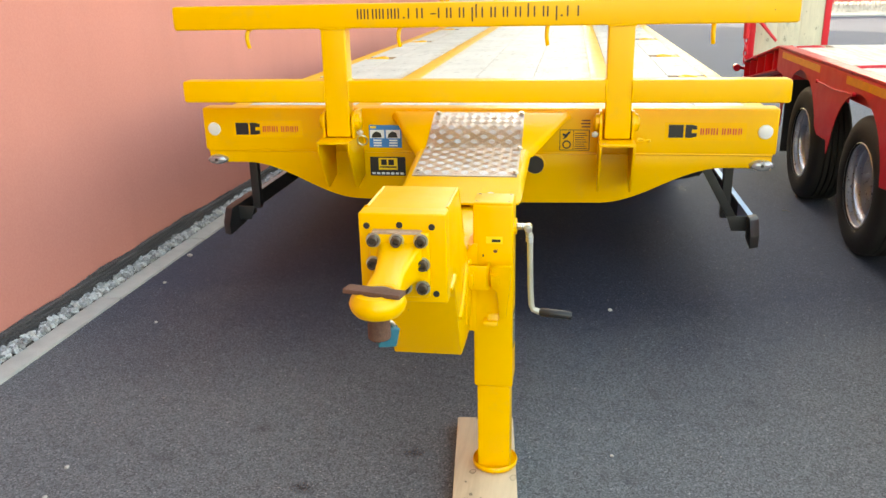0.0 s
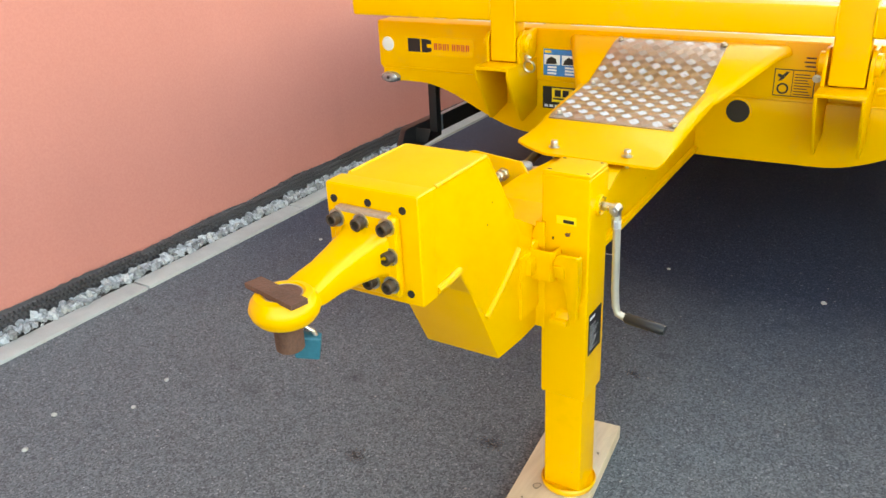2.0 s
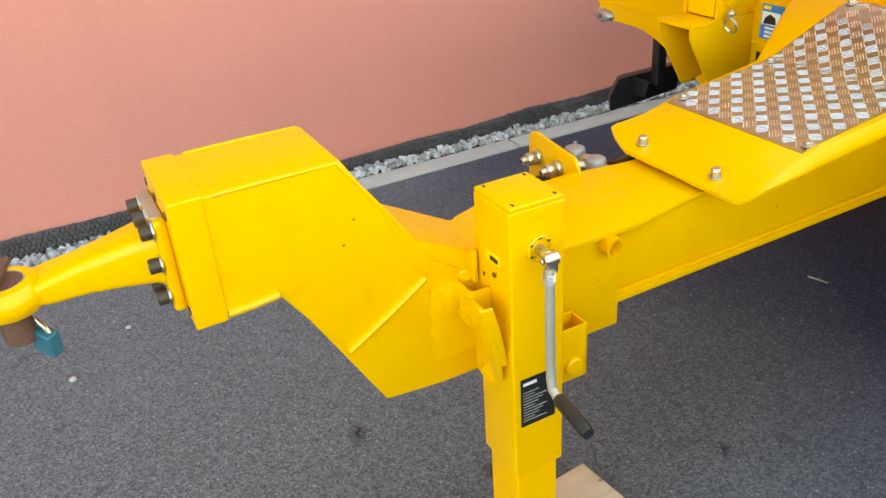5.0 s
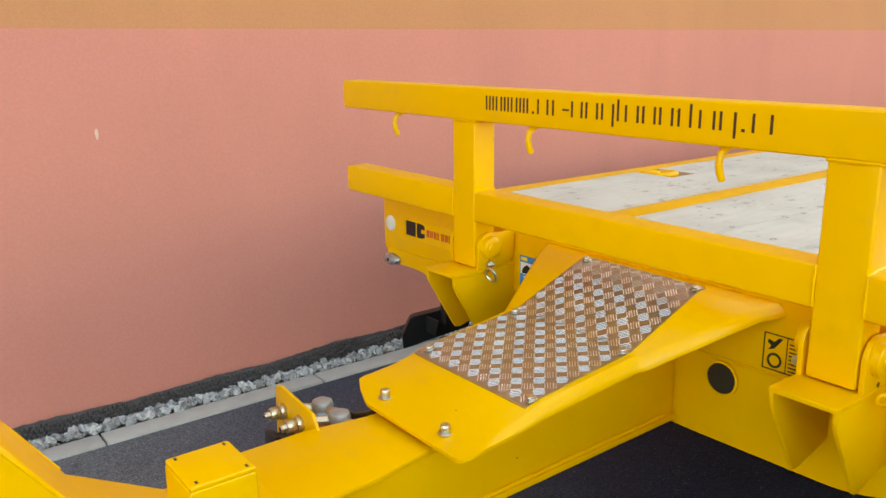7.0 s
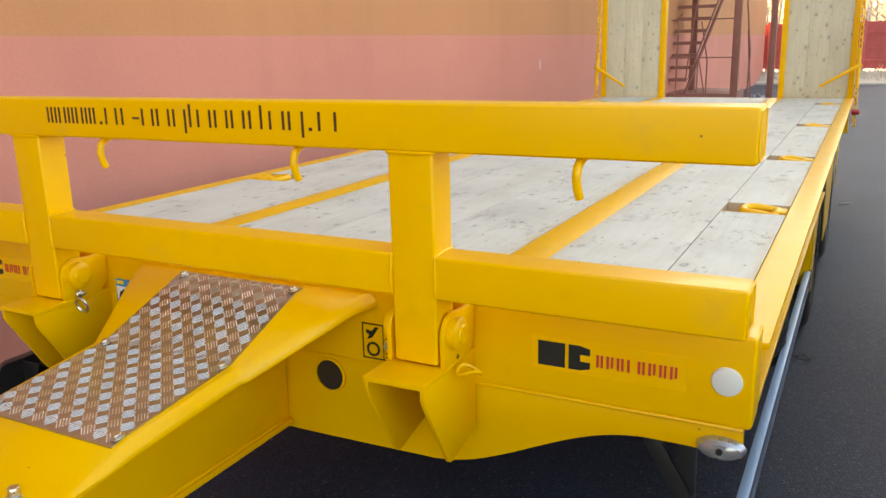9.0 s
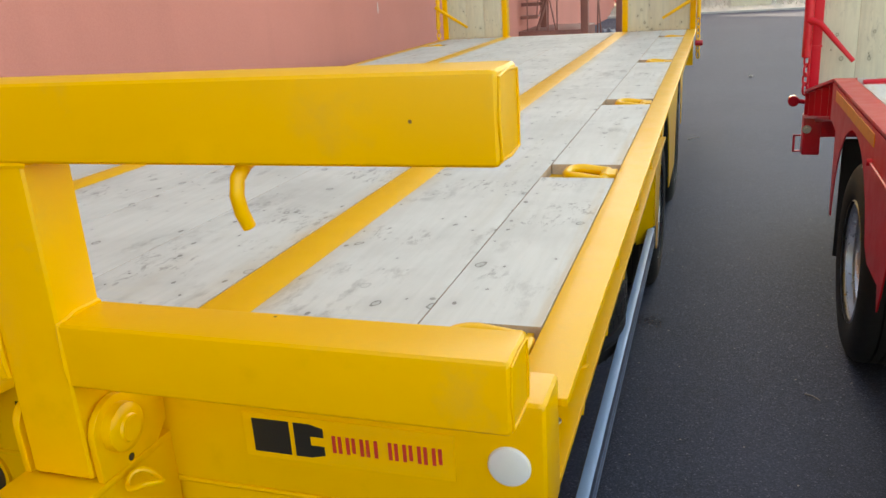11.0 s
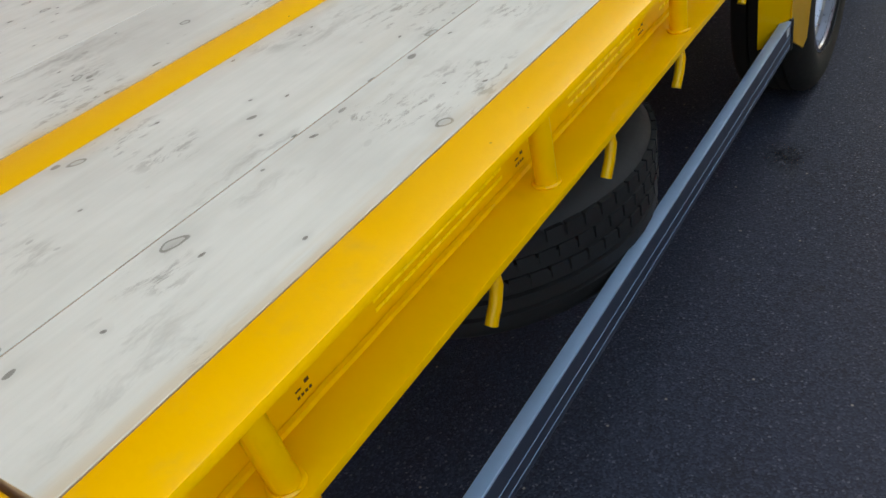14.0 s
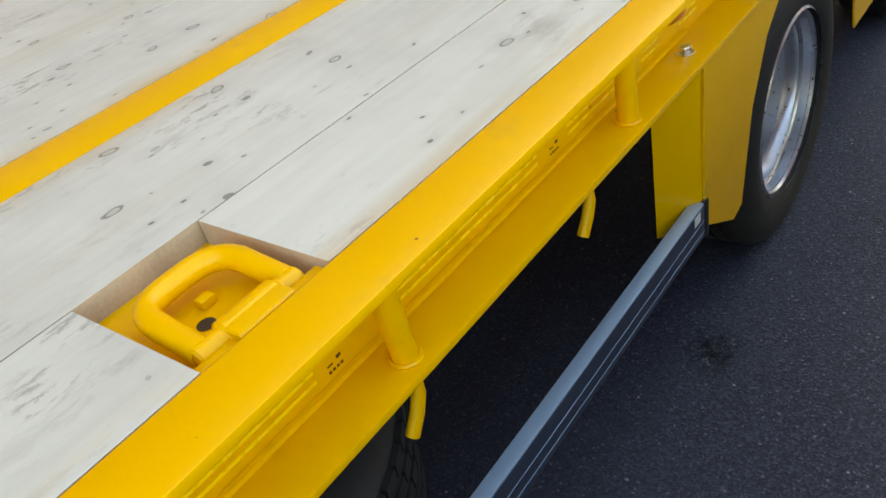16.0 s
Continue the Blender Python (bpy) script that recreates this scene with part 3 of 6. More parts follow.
def tyre_mesh(x, y, z, out, r, width):
    k = (r - 0.24) / 0.16
    prof = [(0.225, 0.02), (0.24, 0.003)] + [(0.24 + a * k, b) for a, b in ((0.03, -0.006), (0.07, -0.01), (0.11, -0.004), (0.138, 0.008), (0.153, 0.022))]
    n = 5
    t0, t1 = 0.03, width - 0.03
    for i in range(n):
        a = t0 + (t1 - t0) * i / n
        c = t0 + (t1 - t0) * (i + 1) / n
        prof += [(r, a + 0.005), (r, c - 0.005)]
        if i < n - 1:
            prof += [(r - 0.012, c - 0.002), (r - 0.012, c + 0.002)]
    prof += [(0.24 + 0.153 * k, width - 0.022), (0.24 + 0.138 * k, width - 0.008), (0.24 + 0.07 * k, width + 0.008), (0.24, width), (0.225, width - 0.02)]
    return lathe([(a, -out * b) for a, b in prof], (x, y, z), "x", 56)


# ---- yellow trailer ----
trailer = empty("trailer", "bright yellow low flatbed trailer with plywood deck and upright ramps", "trailer")


def dx(bm):
    """Lays a drawbar piece, drawn round x = 0, along the drawbar's slightly slewed line."""
    for v in bm.verts:
        v.co.x += 0.021 - 0.0157 * v.co.y
    return bm


DZ, DEDGE, DIN, DEND = 0.943, 1.297, 1.21, 7.49

# front cross beam and its scalloped apron
part("front_beam", box(-1.285, 1.285, 0.0, 0.1, 0.787, 0.985, 0.012, 3), YELLOW, trailer)
curve = [(-1.27, 0.79), (-1.27, 0.722)]
for i in range(25):
    s = i / 24
    curve.append((-1.16 + s * 0.62, 0.728 - 0.166 * (0.5 - 0.5 * math.cos(math.pi * min(1, max(0, (s - 0.12) / 0.88))))))
curve += [(-0.2, 0.556), (0.2, 0.556)] + [(-a, b) for a, b in curve[::-1]]
HOLE = (0.264, 0.733, 0.04)


def apron():
    bm = prism(curve, "y", 0.006, 0.02, 0.002)
    return bm


part("front_apron", apron(), YELLOW, trailer)
part("pipe_end", lathe([(0.047, 0.006), (0.047, -0.001), (0.041, -0.002), (0.041, 0.005), (0.041, 0.0055)], (HOLE[0], 0, HOLE[1]), "y", 32), YELLOW, trailer)
# flat black disc for the shade inside the pipe
part("pipe_bore", lathe([(0.0, 0.0015), (0.0405, 0.0015), (0.0405, 0.003)], (HOLE[0], 0, HOLE[1]), "y", 32), HOSE, trailer, "black disc painted for the dark inside of the open pipe")
part("weld_seam", sweep([(-1.27 + 0.127 * i, 0.003 + 0.001 * (i % 2), 0.786) for i in range(21)], 0.0055, 8), YELLOW, trailer)

# head board
for name, z0, z1, xe in (("upper", 1.34, 1.439, (-1.293, 1.278)), ("lower", 1.03, 1.124, (-1.284, 1.279))):
    if name == "upper":
        part("headboard_rail", box(xe[0], xe[1], -0.158, -0.068, z0, z1, 0.009, 3), YELLOW, trailer)
    else:
        for a, b in ((xe[0], -0.637), (-0.535, 0.56), (0.66, xe[1])):
            part("headboard_rail", box(a, b, -0.158, -0.068, z0, z1, 0.009, 3), YELLOW, trailer)
for x0, x1 in ((-0.64, -0.533), (0.557, 0.663)):
    part("headboard_post", box(x0, x1, -0.155, -0.071, 0.88, 1.339, 0.009, 3), YELLOW, trailer)
    for xv in (x0, x1):
        part("weld_bead", sweep([(xv, -0.1545, 1.036), (xv, -0.1575, 1.06), (xv, -0.157, 1.09), (xv, -0.1545, 1.12), (xv, -0.12, 1.1265), (xv, -0.074, 1.125)], 0.0045, 6), YELLOW, trailer)
    for zz in (1.338,):
        part("weld_bead", sweep([(x0 - 0.002, -0.152, zz), ((x0 + x1) / 2, -0.158, zz), (x1 + 0.002, -0.152, zz), (x1 + 0.004, -0.075, zz)], 0.0045, 6), YELLOW, trailer)
for x in (-0.968, -0.303, 0.312, 0.964):
    part("rope_hook", sweep([(x + 0.004, -0.112, 1.342), (x + 0.002, -0.13, 1.336), (x, -0.145, 1.323), (x - 0.001, -0.149, 1.304), (x, -0.146, 1.284), (x + 0.003, -0.139, 1.264)], [0.0098, 0.0092, 0.0088, 0.0088, 0.0088, 0.0084], 12), YELLOW, trailer)


for xe, z0, z1 in ((1.278, 1.34, 1.439), (-1.293, 1.34, 1.439), (1.279, 1.03, 1.124), (-1.284, 1.03, 1.124)):
    s = 1 if xe > 0 else -1
    xi = xe + s * 0.0005
    part("end_weld", sweep([(xi, -0.152, z0 + 0.008), (xi, -0.113, z0 + 0.005), (xi, -0.075, z0 + 0.008), (xi, -0.072, (z0 + z1) / 2), (xi, -0.075, z1 - 0.008), (xi, -0.113, z1 - 0.005), (xi, -0.152, z1 - 0.008), (xi, -0.154, (z0 + z1) / 2)], 0.002, 8, True), YELLOW, trailer)


def pivot(cx, side):
    """Folding bracket of one post: open shoe, ears, pin and ring clip."""
    p = part("pivot_bracket", box(cx - 0.073, cx + 0.073, -0.252, 0.0, 0.864, 0.876, 0.002), YELLOW, trailer)
    shape = [(-0.25, 0.864), (-0.25, 0.842), (-0.244, 0.826), (-0.15, 0.667), (-0.138, 0.65), (-0.122, 0.647), (-0.004, 0.676), (0.0, 0.68), (0.0, 0.864)]
    for s in (-1, 1):
        part("side_plate", prism(shape, "x", cx + s * 0.067 - 0.005, cx + s * 0.067 + 0.005), YELLOW, p)
        ear = [(-0.152, 0.876), (-0.03, 0.876), (-0.004, 0.9), (0.0, 0.983), (-0.012, 0.99), (-0.05, 0.985)] + [(-0.104 + 0.05 * math.cos(radians(a)), 0.942 + 0.05 * math.sin(radians(a))) for a in range(70, 200, 15)]
        xx = cx + s * 0.066
        part("ear_plate", prism(ear, "x", xx - 0.006, xx + 0.006), YELLOW, p)
        part("pin_boss", lathe([(0.0, s * 0.03), (0.019, s * 0.03), (0.021, s * 0.026), (0.03, s * 0.025), (0.036, s * 0.021), (0.037, 0.0)], (xx, -0.104, 0.943), "x", 28), YELLOW, p)
        # no opening here: a black disc gives the hole its dark
        part("clip_hole", cyl((xx + s * 0.0055, -0.092, 0.884), (xx + s * 0.0066, -0.092, 0.884), 0.006, 14, 0), HOSE, p)
    xb = cx + 0.083
    part("clip_bolt", join(hexbolt((cx - side * 0.088, -0.118, 0.893), (0, -1, 0), 0.009, 0.012), cyl((cx - side * 0.1, -0.11, 0.893), (cx - side * 0.063, -0.11, 0.893), 0.005)), STEEL, p, "zinc-plated clip bolt")
    turn = [2 * math.pi * i / 20 for i in range(20)]
    if side > 0:
        ring = [(xb + 0.03 + 0.026 * math.cos(t), -0.12 - 0.02 * math.sin(t), 0.868 + 0.006 * math.sin(t * 2)) for t in turn]
    else:
        ring = [(xb + 0.016 + 0.022 * math.cos(t), -0.124 - 0.006 * math.sin(t), 0.862 + 0.022 * math.sin(t)) for t in turn]
    part("ring_clip", sweep(ring, 0.004, 8, True), YELLOW if side > 0 else STEEL, p)


pivot(-0.588, -1)
pivot(0.608, 1)

# printing on the rail as plain bars: (number of strokes, width, rise, drop) for each sign
BAR_KINDS = {"A": (4, 0.056, 0, 0), "D": (0, 0.02, 0, 0), "N": (2, 0.046, 0, 0), "C": (1, 0.036, 0, 0), "H": (-1, 0.028, 0, 0), "E": (2, 0.043, 0, 0), "G": (2, 0.045, 0, 1), "I": (1, 0.021, 1, 0), "R": (1, 0.03, 0, 0)}
BAR_ROW = "AAADNCHENGINEERINGDCC"
xx, scale_u = -0.481, 0.946 / sum(BAR_KINDS[c][1] for c in BAR_ROW)
for q, c in enumerate(BAR_ROW):
    k, wdt, rise, drop = BAR_KINDS[c]
    wdt *= scale_u
    if k == 0:
        part("print_bar", box(xx + wdt * 0.3, xx + wdt * 0.65, -0.1592, -0.1565, 1.377, 1.384, 0), INK_BROWN, trailer)
    elif k == -1:
        part("print_bar", box(xx + wdt * 0.15, xx + wdt * 0.85, -0.1592, -0.1565, 1.392, 1.397, 0), INK_BROWN, trailer)
    for j in range(max(0, k)):
        a = xx + wdt * (0.14 + 0.68 * (j / (k - 1) if k > 1 else 0.2))
        part("print_bar", box(a - 0.0031, a + 0.0031, -0.1592, -0.1565, 1.362 if drop and j == k - 1 else 1.377, 1.43 if rise else 1.418, 0), INK_BROWN, trailer)
    xx += wdt


def logo(x0):
    """Maker's mark as plain shapes: black blocks and a row of red bars on a clear yellow film."""
    p = part("maker_mark", box(x0 - 0.012, x0 + 0.325, -0.0012, 0.0, 0.85, 0.925, 0), FILM_YELLOW, trailer, "clear yellow film under black and red printed shapes")
    t = 0.056
    z0 = 0.86
    blocks = [prism([(x0 + 0.004, z0), (x0 + 0.066, z0), (x0 + 0.066, z0 + t), (x0 + 0.004, z0 + t)], "y", -0.0026, -0.001, 0),
              prism([(x0 + 0.074, z0)] + [(x0 + 0.1, z0)] + [(x0 + 0.122, z0 + t * 0.1), (x0 + 0.122, z0 + t * 0.36), (x0 + 0.1, z0 + t * 0.36), (x0 + 0.1, z0 + t * 0.64), (x0 + 0.122, z0 + t * 0.64), (x0 + 0.122, z0 + t * 0.9), (x0 + 0.1, z0 + t)] + [(x0 + 0.074, z0 + t)], "y", -0.0026, -0.001, 0)]
    for k, bm in enumerate(blocks):
        part("black_block", bm, INK, p)
    for i in range(8):
        a = x0 + 0.136 + i * 0.0222
        part("red_bar", box(a, a + 0.0052, -0.0026, -0.001, 0.873, 0.901, 0), INK_RED, p)
        if i != 3:
            part("red_bar", box(a + 0.0095, a + 0.0145, -0.0026, -0.001, 0.873 + 0.003 * (i % 2), 0.901, 0), INK_RED, p)


logo(-1.13)
logo(0.83)


def sticker(name, x0, x1, z0, z1, mat, label):
    return part(name, box(x0, x1, -0.0012, 0.0, z0, z1, 0), mat, trailer, label)


st = sticker("blue_sticker", -0.488, -0.338, 0.805, 0.908, DECAL_BLUE, "blue instruction sticker with two small pictures")
parts("picture", [box(-0.484 + 0.074 * i, -0.418 + 0.074 * i, -0.0024, -0.001, 0.848, 0.886, 0) for i in (0, 1)], DECAL_WHITE, st)
parts("picture_shape", [prism([(-0.478 + 0.074 * i, 0.85), (-0.43 + 0.074 * i, 0.852), (-0.435 + 0.074 * i, 0.872), (-0.455 + 0.074 * i, 0.88), (-0.472 + 0.074 * i, 0.868)], "y", -0.0034, -0.002, 0) for i in (0, 1)], INK, st)
parts("text_bar", [box(-0.47 + 0.074 * i, -0.432 + 0.074 * i, -0.0024, -0.001, 0.811 + 0.012 * j, 0.818 + 0.012 * j, 0) for i in (0, 1) for j in range(3)], DECAL_WHITE, st)
part("header_bar", box(-0.482, -0.455, -0.0024, -0.001, 0.893, 0.903, 0), DECAL_YELLOW, st)
st = sticker("black_sticker", -0.49, -0.325, 0.674, 0.762, INK, "black sticker with a yellow field")
part("yellow_field", box(-0.45, -0.362, -0.0024, -0.001, 0.702, 0.757, 0), DECAL_YELLOW, st)
part("mark_blocks", join(box(-0.438, -0.412, -0.0034, -0.002, 0.724, 0.75, 0), box(-0.404, -0.378, -0.0034, -0.002, 0.724, 0.75, 0), box(-0.445, -0.366, -0.0034, -0.002, 0.712, 0.718, 0)), INK, st)
parts("text_bar", [box(-0.482 + i * 0.022, -0.466 + i * 0.022, -0.0024, -0.001, 0.68, 0.69, 0) for i in range(7)], DECAL_WHITE, st)
st = part("warning_sticker", join(box(0.371, 0.501, -0.0012, 0, 0.8, 0.803, 0), box(0.371, 0.501, -0.0012, 0, 0.889, 0.892, 0), box(0.371, 0.374, -0.0012, 0, 0.8, 0.892, 0), box(0.498, 0.501, -0.0012, 0, 0.8, 0.892, 0), box(0.43, 0.432, -0.0012, 0, 0.8, 0.892, 0)), INK, trailer, "outlined warning sticker with a tyre and grease sign")
part("tyre_sign", lathe([(0.019, -0.001), (0.019, -0.002), (0.013, -0.002), (0.013, -0.001)], (0.402, 0, 0.826), "y", 24), INK, st)
part("gun_sign", prism([(0.385, 0.85), (0.4, 0.856), (0.42, 0.884), (0.41, 0.884), (0.398, 0.872), (0.384, 0.876), (0.382, 0.868), (0.392, 0.862)], "y", -0.0022, -0.001, 0), INK, st)
parts("text_bar", [box(0.437, 0.49 - 0.006 * (j % 3), -0.0016, 0, 0.808 + 0.0095 * j, 0.811 + 0.0095 * j, 0) for j in range(8)], INK_BROWN, st)
parts("caption_bar", [box(0.465 - 0.004 * (j % 2), 0.502, -0.0016, 0, 0.902 + 0.014 * j, 0.907 + 0.014 * j, 0) for j in range(3)], INK_BROWN, trailer)

for s in (-1, 1):
    xr = s * 1.2325
    part("reflector", lathe([(0.0, -0.006), (0.024, -0.006), (0.029, -0.004), (0.031, 0.0)], (xr, 0, 0.886), "y", 32), PALE, trailer, "round white front reflector")
    lamp = part("marker_lamp", moved(lathe([(0.0, -0.02), (0.03, -0.019), (0.042, -0.014), (0.048, -0.004), (0.05, 0.004)], (0, 0, 0), "y", 36), Matrix.Translation((s * 1.229, 0.0, 0.742)) @ Matrix.Diagonal((1, 1, 0.47, 1))), SILVER, trailer, "oval chrome-rimmed marker lamp")
    part("lens", moved(lathe([(0.0, -0.0225), (0.03, -0.021), (0.041, -0.0155)], (0, 0, 0), "y", 28), Matrix.Translation((s * 1.229, 0.0, 0.742)) @ Matrix.Diagonal((1, 1, 0.5, 1))), LENS_CLEAR, lamp)
    part("bulb_spot", lathe([(0.0, -0.024), (0.007, -0.024), (0.008, -0.02)], (s * 1.229, 0.0, 0.742), "y", 16), INK, lamp)

# drawbar
nose = [(-1.835, 1.027), (-1.592, 1.027), (-1.549, 0.957), (-1.487, 0.864), (-1.447, 0.805), (-1.447, 0.786), (-1.463, 0.774), (-1.624, 0.678), (-1.724, 0.83), (-1.835, 0.826)]
db = part("drawbar_beam", dx(box(-0.102, 0.102, -1.46, 0.0, 0.588, 0.746, 0.004)), YELLOW, trailer, "welded box-section drawbar")
part("bottom_flange", dx(box(-0.116, 0.116, -1.043, 0.0, 0.573, 0.589, 0.003)), YELLOW, db)
part("flange_weld", dx(sweep([(0.106, -1.04 + 0.05 * i, 0.592 + 0.001 * (i % 2)) for i in range(21)], 0.005, 6)), YELLOW, db)
# top plate that narrows in a soft S towards the step
flank = [(0.1, -1.3), (0.133, -1.2), (0.133, -1.035)] + [(0.107 + 0.013 * (1 + math.cos(math.pi * i / 8)), -1.02 + 0.2 * i / 8) for i in range(9)] + [(0.106, -0.62)]
part("top_plate", dx(prism(flank + [(-a, b) for a, b in flank[::-1]], "z", 0.747, 0.759, 0.0025)), YELLOW, db)
part("drawbar_neck", dx(join(prism([(-1.72, 0.838), (-1.562, 0.543), (-1.446, 0.531), (-1.36, 0.53), (-1.36, 0.745), (-1.446, 0.8), (-1.487, 0.852), (-1.549, 0.947), (-1.59, 1.017)], "x", -0.095, 0.095, 0.005),
                             prism([(-1.37, 0.53), (-1.042, 0.522), (-1.042, 0.746), (-1.37, 0.746)], "x", -0.117, 0.117, 0.004))), YELLOW, trailer)
part("gusset", dx(prism([(-1.53, 0.915), (-1.49, 0.858), (-1.315, 0.7605), (-1.16, 0.7605), (-1.16, 0.75), (-1.5, 0.75)], "x", -0.091, 0.091, 0.003)), YELLOW, trailer, "sloping gusset plate behind the coupling head")
head = part("coupling_head", dx(prism(nose, "x", -0.097, 0.097, 0.007, 3)), YELLOW, trailer, "angular welded coupling head")
for s in (-1, 1):
    part("weld_seam", dx(sweep([(s * 0.098, -1.622, 0.679), (s * 0.1, -1.54, 0.728), (s * 0.098, -1.466, 0.773)], 0.007, 8)), YELLOW, trailer)
    part("weld_seam", dx(sweep([(s * 0.094, -1.79, 1.0245), (s * 0.0945, -1.7, 1.025), (s * 0.094, -1.6, 1.024), (s * 0.094, -1.55, 0.953), (s * 0.094, -1.487, 0.86)], 0.0045, 8)), YELLOW, trailer)
    part("weld_seam", dx(sweep([(s * 0.098, -1.806, 0.829), (s * 0.1, -1.765, 0.832), (s * 0.098, -1.724, 0.834)], 0.008, 8)), YELLOW, trailer)
part("face_plate", dx(box(-0.101, 0.101, -1.858, -1.806, 0.816, 1.03, 0.006, 3)), YELLOW, head)
# inner shade of the holes, as black discs on the plate
parts("plate_hole", [dx(cyl((x, -1.8595, z), (x, -1.853, z), 0.0075, 14, 0)) for x, z in ((-0.082, 1.0), (-0.006, 1.003), (0.068, 1.0), (0.075, 0.84))], HOSE, head)
eye = part("towing_eye", dx(join(lathe([(0.029, -0.02), (0.036, -0.025), (0.047, -0.022), (0.055, -0.012), (0.0585, 0.0), (0.055, 0.012), (0.047, 0.022), (0.036, 0.025), (0.029, 0.02), (0.029, -0.02)], (-0.008, -2.094, 0.911), "z", 44))), YELLOW, trailer, "yellow forged towing eye")
part("flange", dx(box(-0.076, 0.064, -1.878, -1.857, 0.835, 0.992, 0.014, 3)), YELLOW, eye)
part("shank", dx(loft([(-1.87, -0.004, 0.92, 0.056, 0.05), (-1.89, -0.004, 0.92, 0.047, 0.042), (-1.94, -0.005, 0.918, 0.039, 0.034), (-1.99, -0.006, 0.915, 0.034, 0.027), (-2.035, -0.007, 0.912, 0.037, 0.022), (-2.055, -0.008, 0.911, 0.038, 0.017)])), YELLOW, eye)
part("bush", dx(lathe([(0.0285, -0.021), (0.0285, 0.0222), (0.0315, 0.0235), (0.0325, 0.021), (0.0255, 0.0205), (0.0255, -0.021), (0.0285, -0.021)], (-0.008, -2.094, 0.911), "z", 36)), WORN_METAL, eye, "worn steel bush")
part("worn_strip", dx(box(-0.066, 0.046, -1.8785, -1.86, 0.9865, 0.994, 0.002)), WORN_METAL, eye, "bare worn metal edge")
for x, z in ((-0.063, 0.973), (-0.009, 0.973), (0.046, 0.973), (-0.065, 0.918), (0.049, 0.918), (0.048, 0.862), (-0.061, 0.862), (0.006, 0.862)):
    b = part("cap_screw", dx(lathe([(0.0, -0.008), (0.0065, -0.008), (0.0075, -0.019), (0.0104, -0.0195), (0.012, -0.0178), (0.012, 0.0)], (x, -1.878, z), "y", 20)), DARK_STEEL, eye, "dark oily socket cap screw")
    part("washer", dx(lathe([(0.0168, 0.0), (0.0168, -0.0028), (0.0125, -0.003)], (x, -1.878, z), "y", 20)), STEEL, b)

# cover of the drawbar with its chequer plate
PROF = [(-0.838, 0.778), (-0.79, 0.789), (-0.7, 0.813), (-0.62, 0.836), (-0.31, 0.868), (-0.06, 0.963), (-0.002, 0.97)]


def prof_z(y):
    for (a, za), (b, zb) in zip(PROF, PROF[1:]):
        if y <= b:
            return za + (zb - za) * (y - a) / (b - a)
    return PROF[-1][1]


def sheet(rows, thick):
    """A folded plate from rows of (x left, x right, y, z), with thickness below."""
    bm = bmesh.new()
    top = [(bm.verts.new((a, y, z)), bm.verts.new((b, y, z))) for a, b, y, z in rows]
    bot = [(bm.verts.new((a, y, z - thick)), bm.verts.new((b, y, z - thick))) for a, b, y, z in rows]
    for i in range(len(rows) - 1):
        bm.faces.new((top[i][0], top[i][1], top[i + 1][1], top[i + 1][0]))
        bm.faces.new((bot[i][0], bot[i + 1][0], bot[i + 1][1], bot[i][1]))
        for s in (0, 1):
            bm.faces.new((top[i][s], top[i + 1][s], bot[i + 1][s], bot[i][s]))
    for i in (0, -1):
        bm.faces.new((top[i][0], top[i][1], bot[i][1], bot[i][0]))
    return bm


def half(y):
    if y < -0.33:
        return 0.22 + (y + 0.8) * 0.03
    return 0.234 + (y + 0.33) / 0.33 * 0.165


rows = [(-0.125, 0.2, -0.836, prof_z(-0.836)), (-0.15, 0.212, -0.828, prof_z(-0.828)), (-0.195, 0.219, -0.81, prof_z(-0.81)), (-0.235, 0.221, -0.788, prof_z(-0.788))]
for y in (-0.768, -0.755, -0.742, -0.72, -0.7, -0.66, -0.62, -0.45, -0.33, -0.31, -0.2, -0.06, -0.002):
    rows.append((-max(half(y), 0.24 + (y + 0.768) * -0.2) if y < -0.65 else -half(y), half(y), y, prof_z(y)))


def folded(rows, thick):
    """The cover's plate from rows of (x left, x right, y, z); its long edges roll over downwards."""
    bm = bmesh.new()
    top, bot = [], []
    for a, b, y, z in rows:
        k = min(1.0, max(0.0, (y + 0.79) / 0.16))
        across = [(a, z - 0.024 * k), (a + 0.006, z - 0.01 * k), (a + 0.02, z), (b - 0.02, z), (b - 0.006, z - 0.01 * k), (b, z - 0.024 * k)]
        top.append([bm.verts.new((x, y, q)) for x, q in across])
        bot.append([bm.verts.new((x, y, q - thick)) for x, q in across])
    for i in range(len(rows) - 1):
        for j in range(5):
            bm.faces.new((top[i][j], top[i][j + 1], top[i + 1][j + 1], top[i + 1][j]))
            bm.faces.new((bot[i][j], bot[i + 1][j], bot[i + 1][j + 1], bot[i][j + 1]))
        for j in (0, 5):
            bm.faces.new((top[i][j], top[i + 1][j], bot[i + 1][j], bot[i][j]))
    for i in (0, -1):
        for j in range(5):
            bm.faces.new((top[i][j], top[i][j + 1], bot[i][j + 1], bot[i][j]))
    bmesh.ops.recalc_face_normals(bm, faces=bm.faces)
    return bm


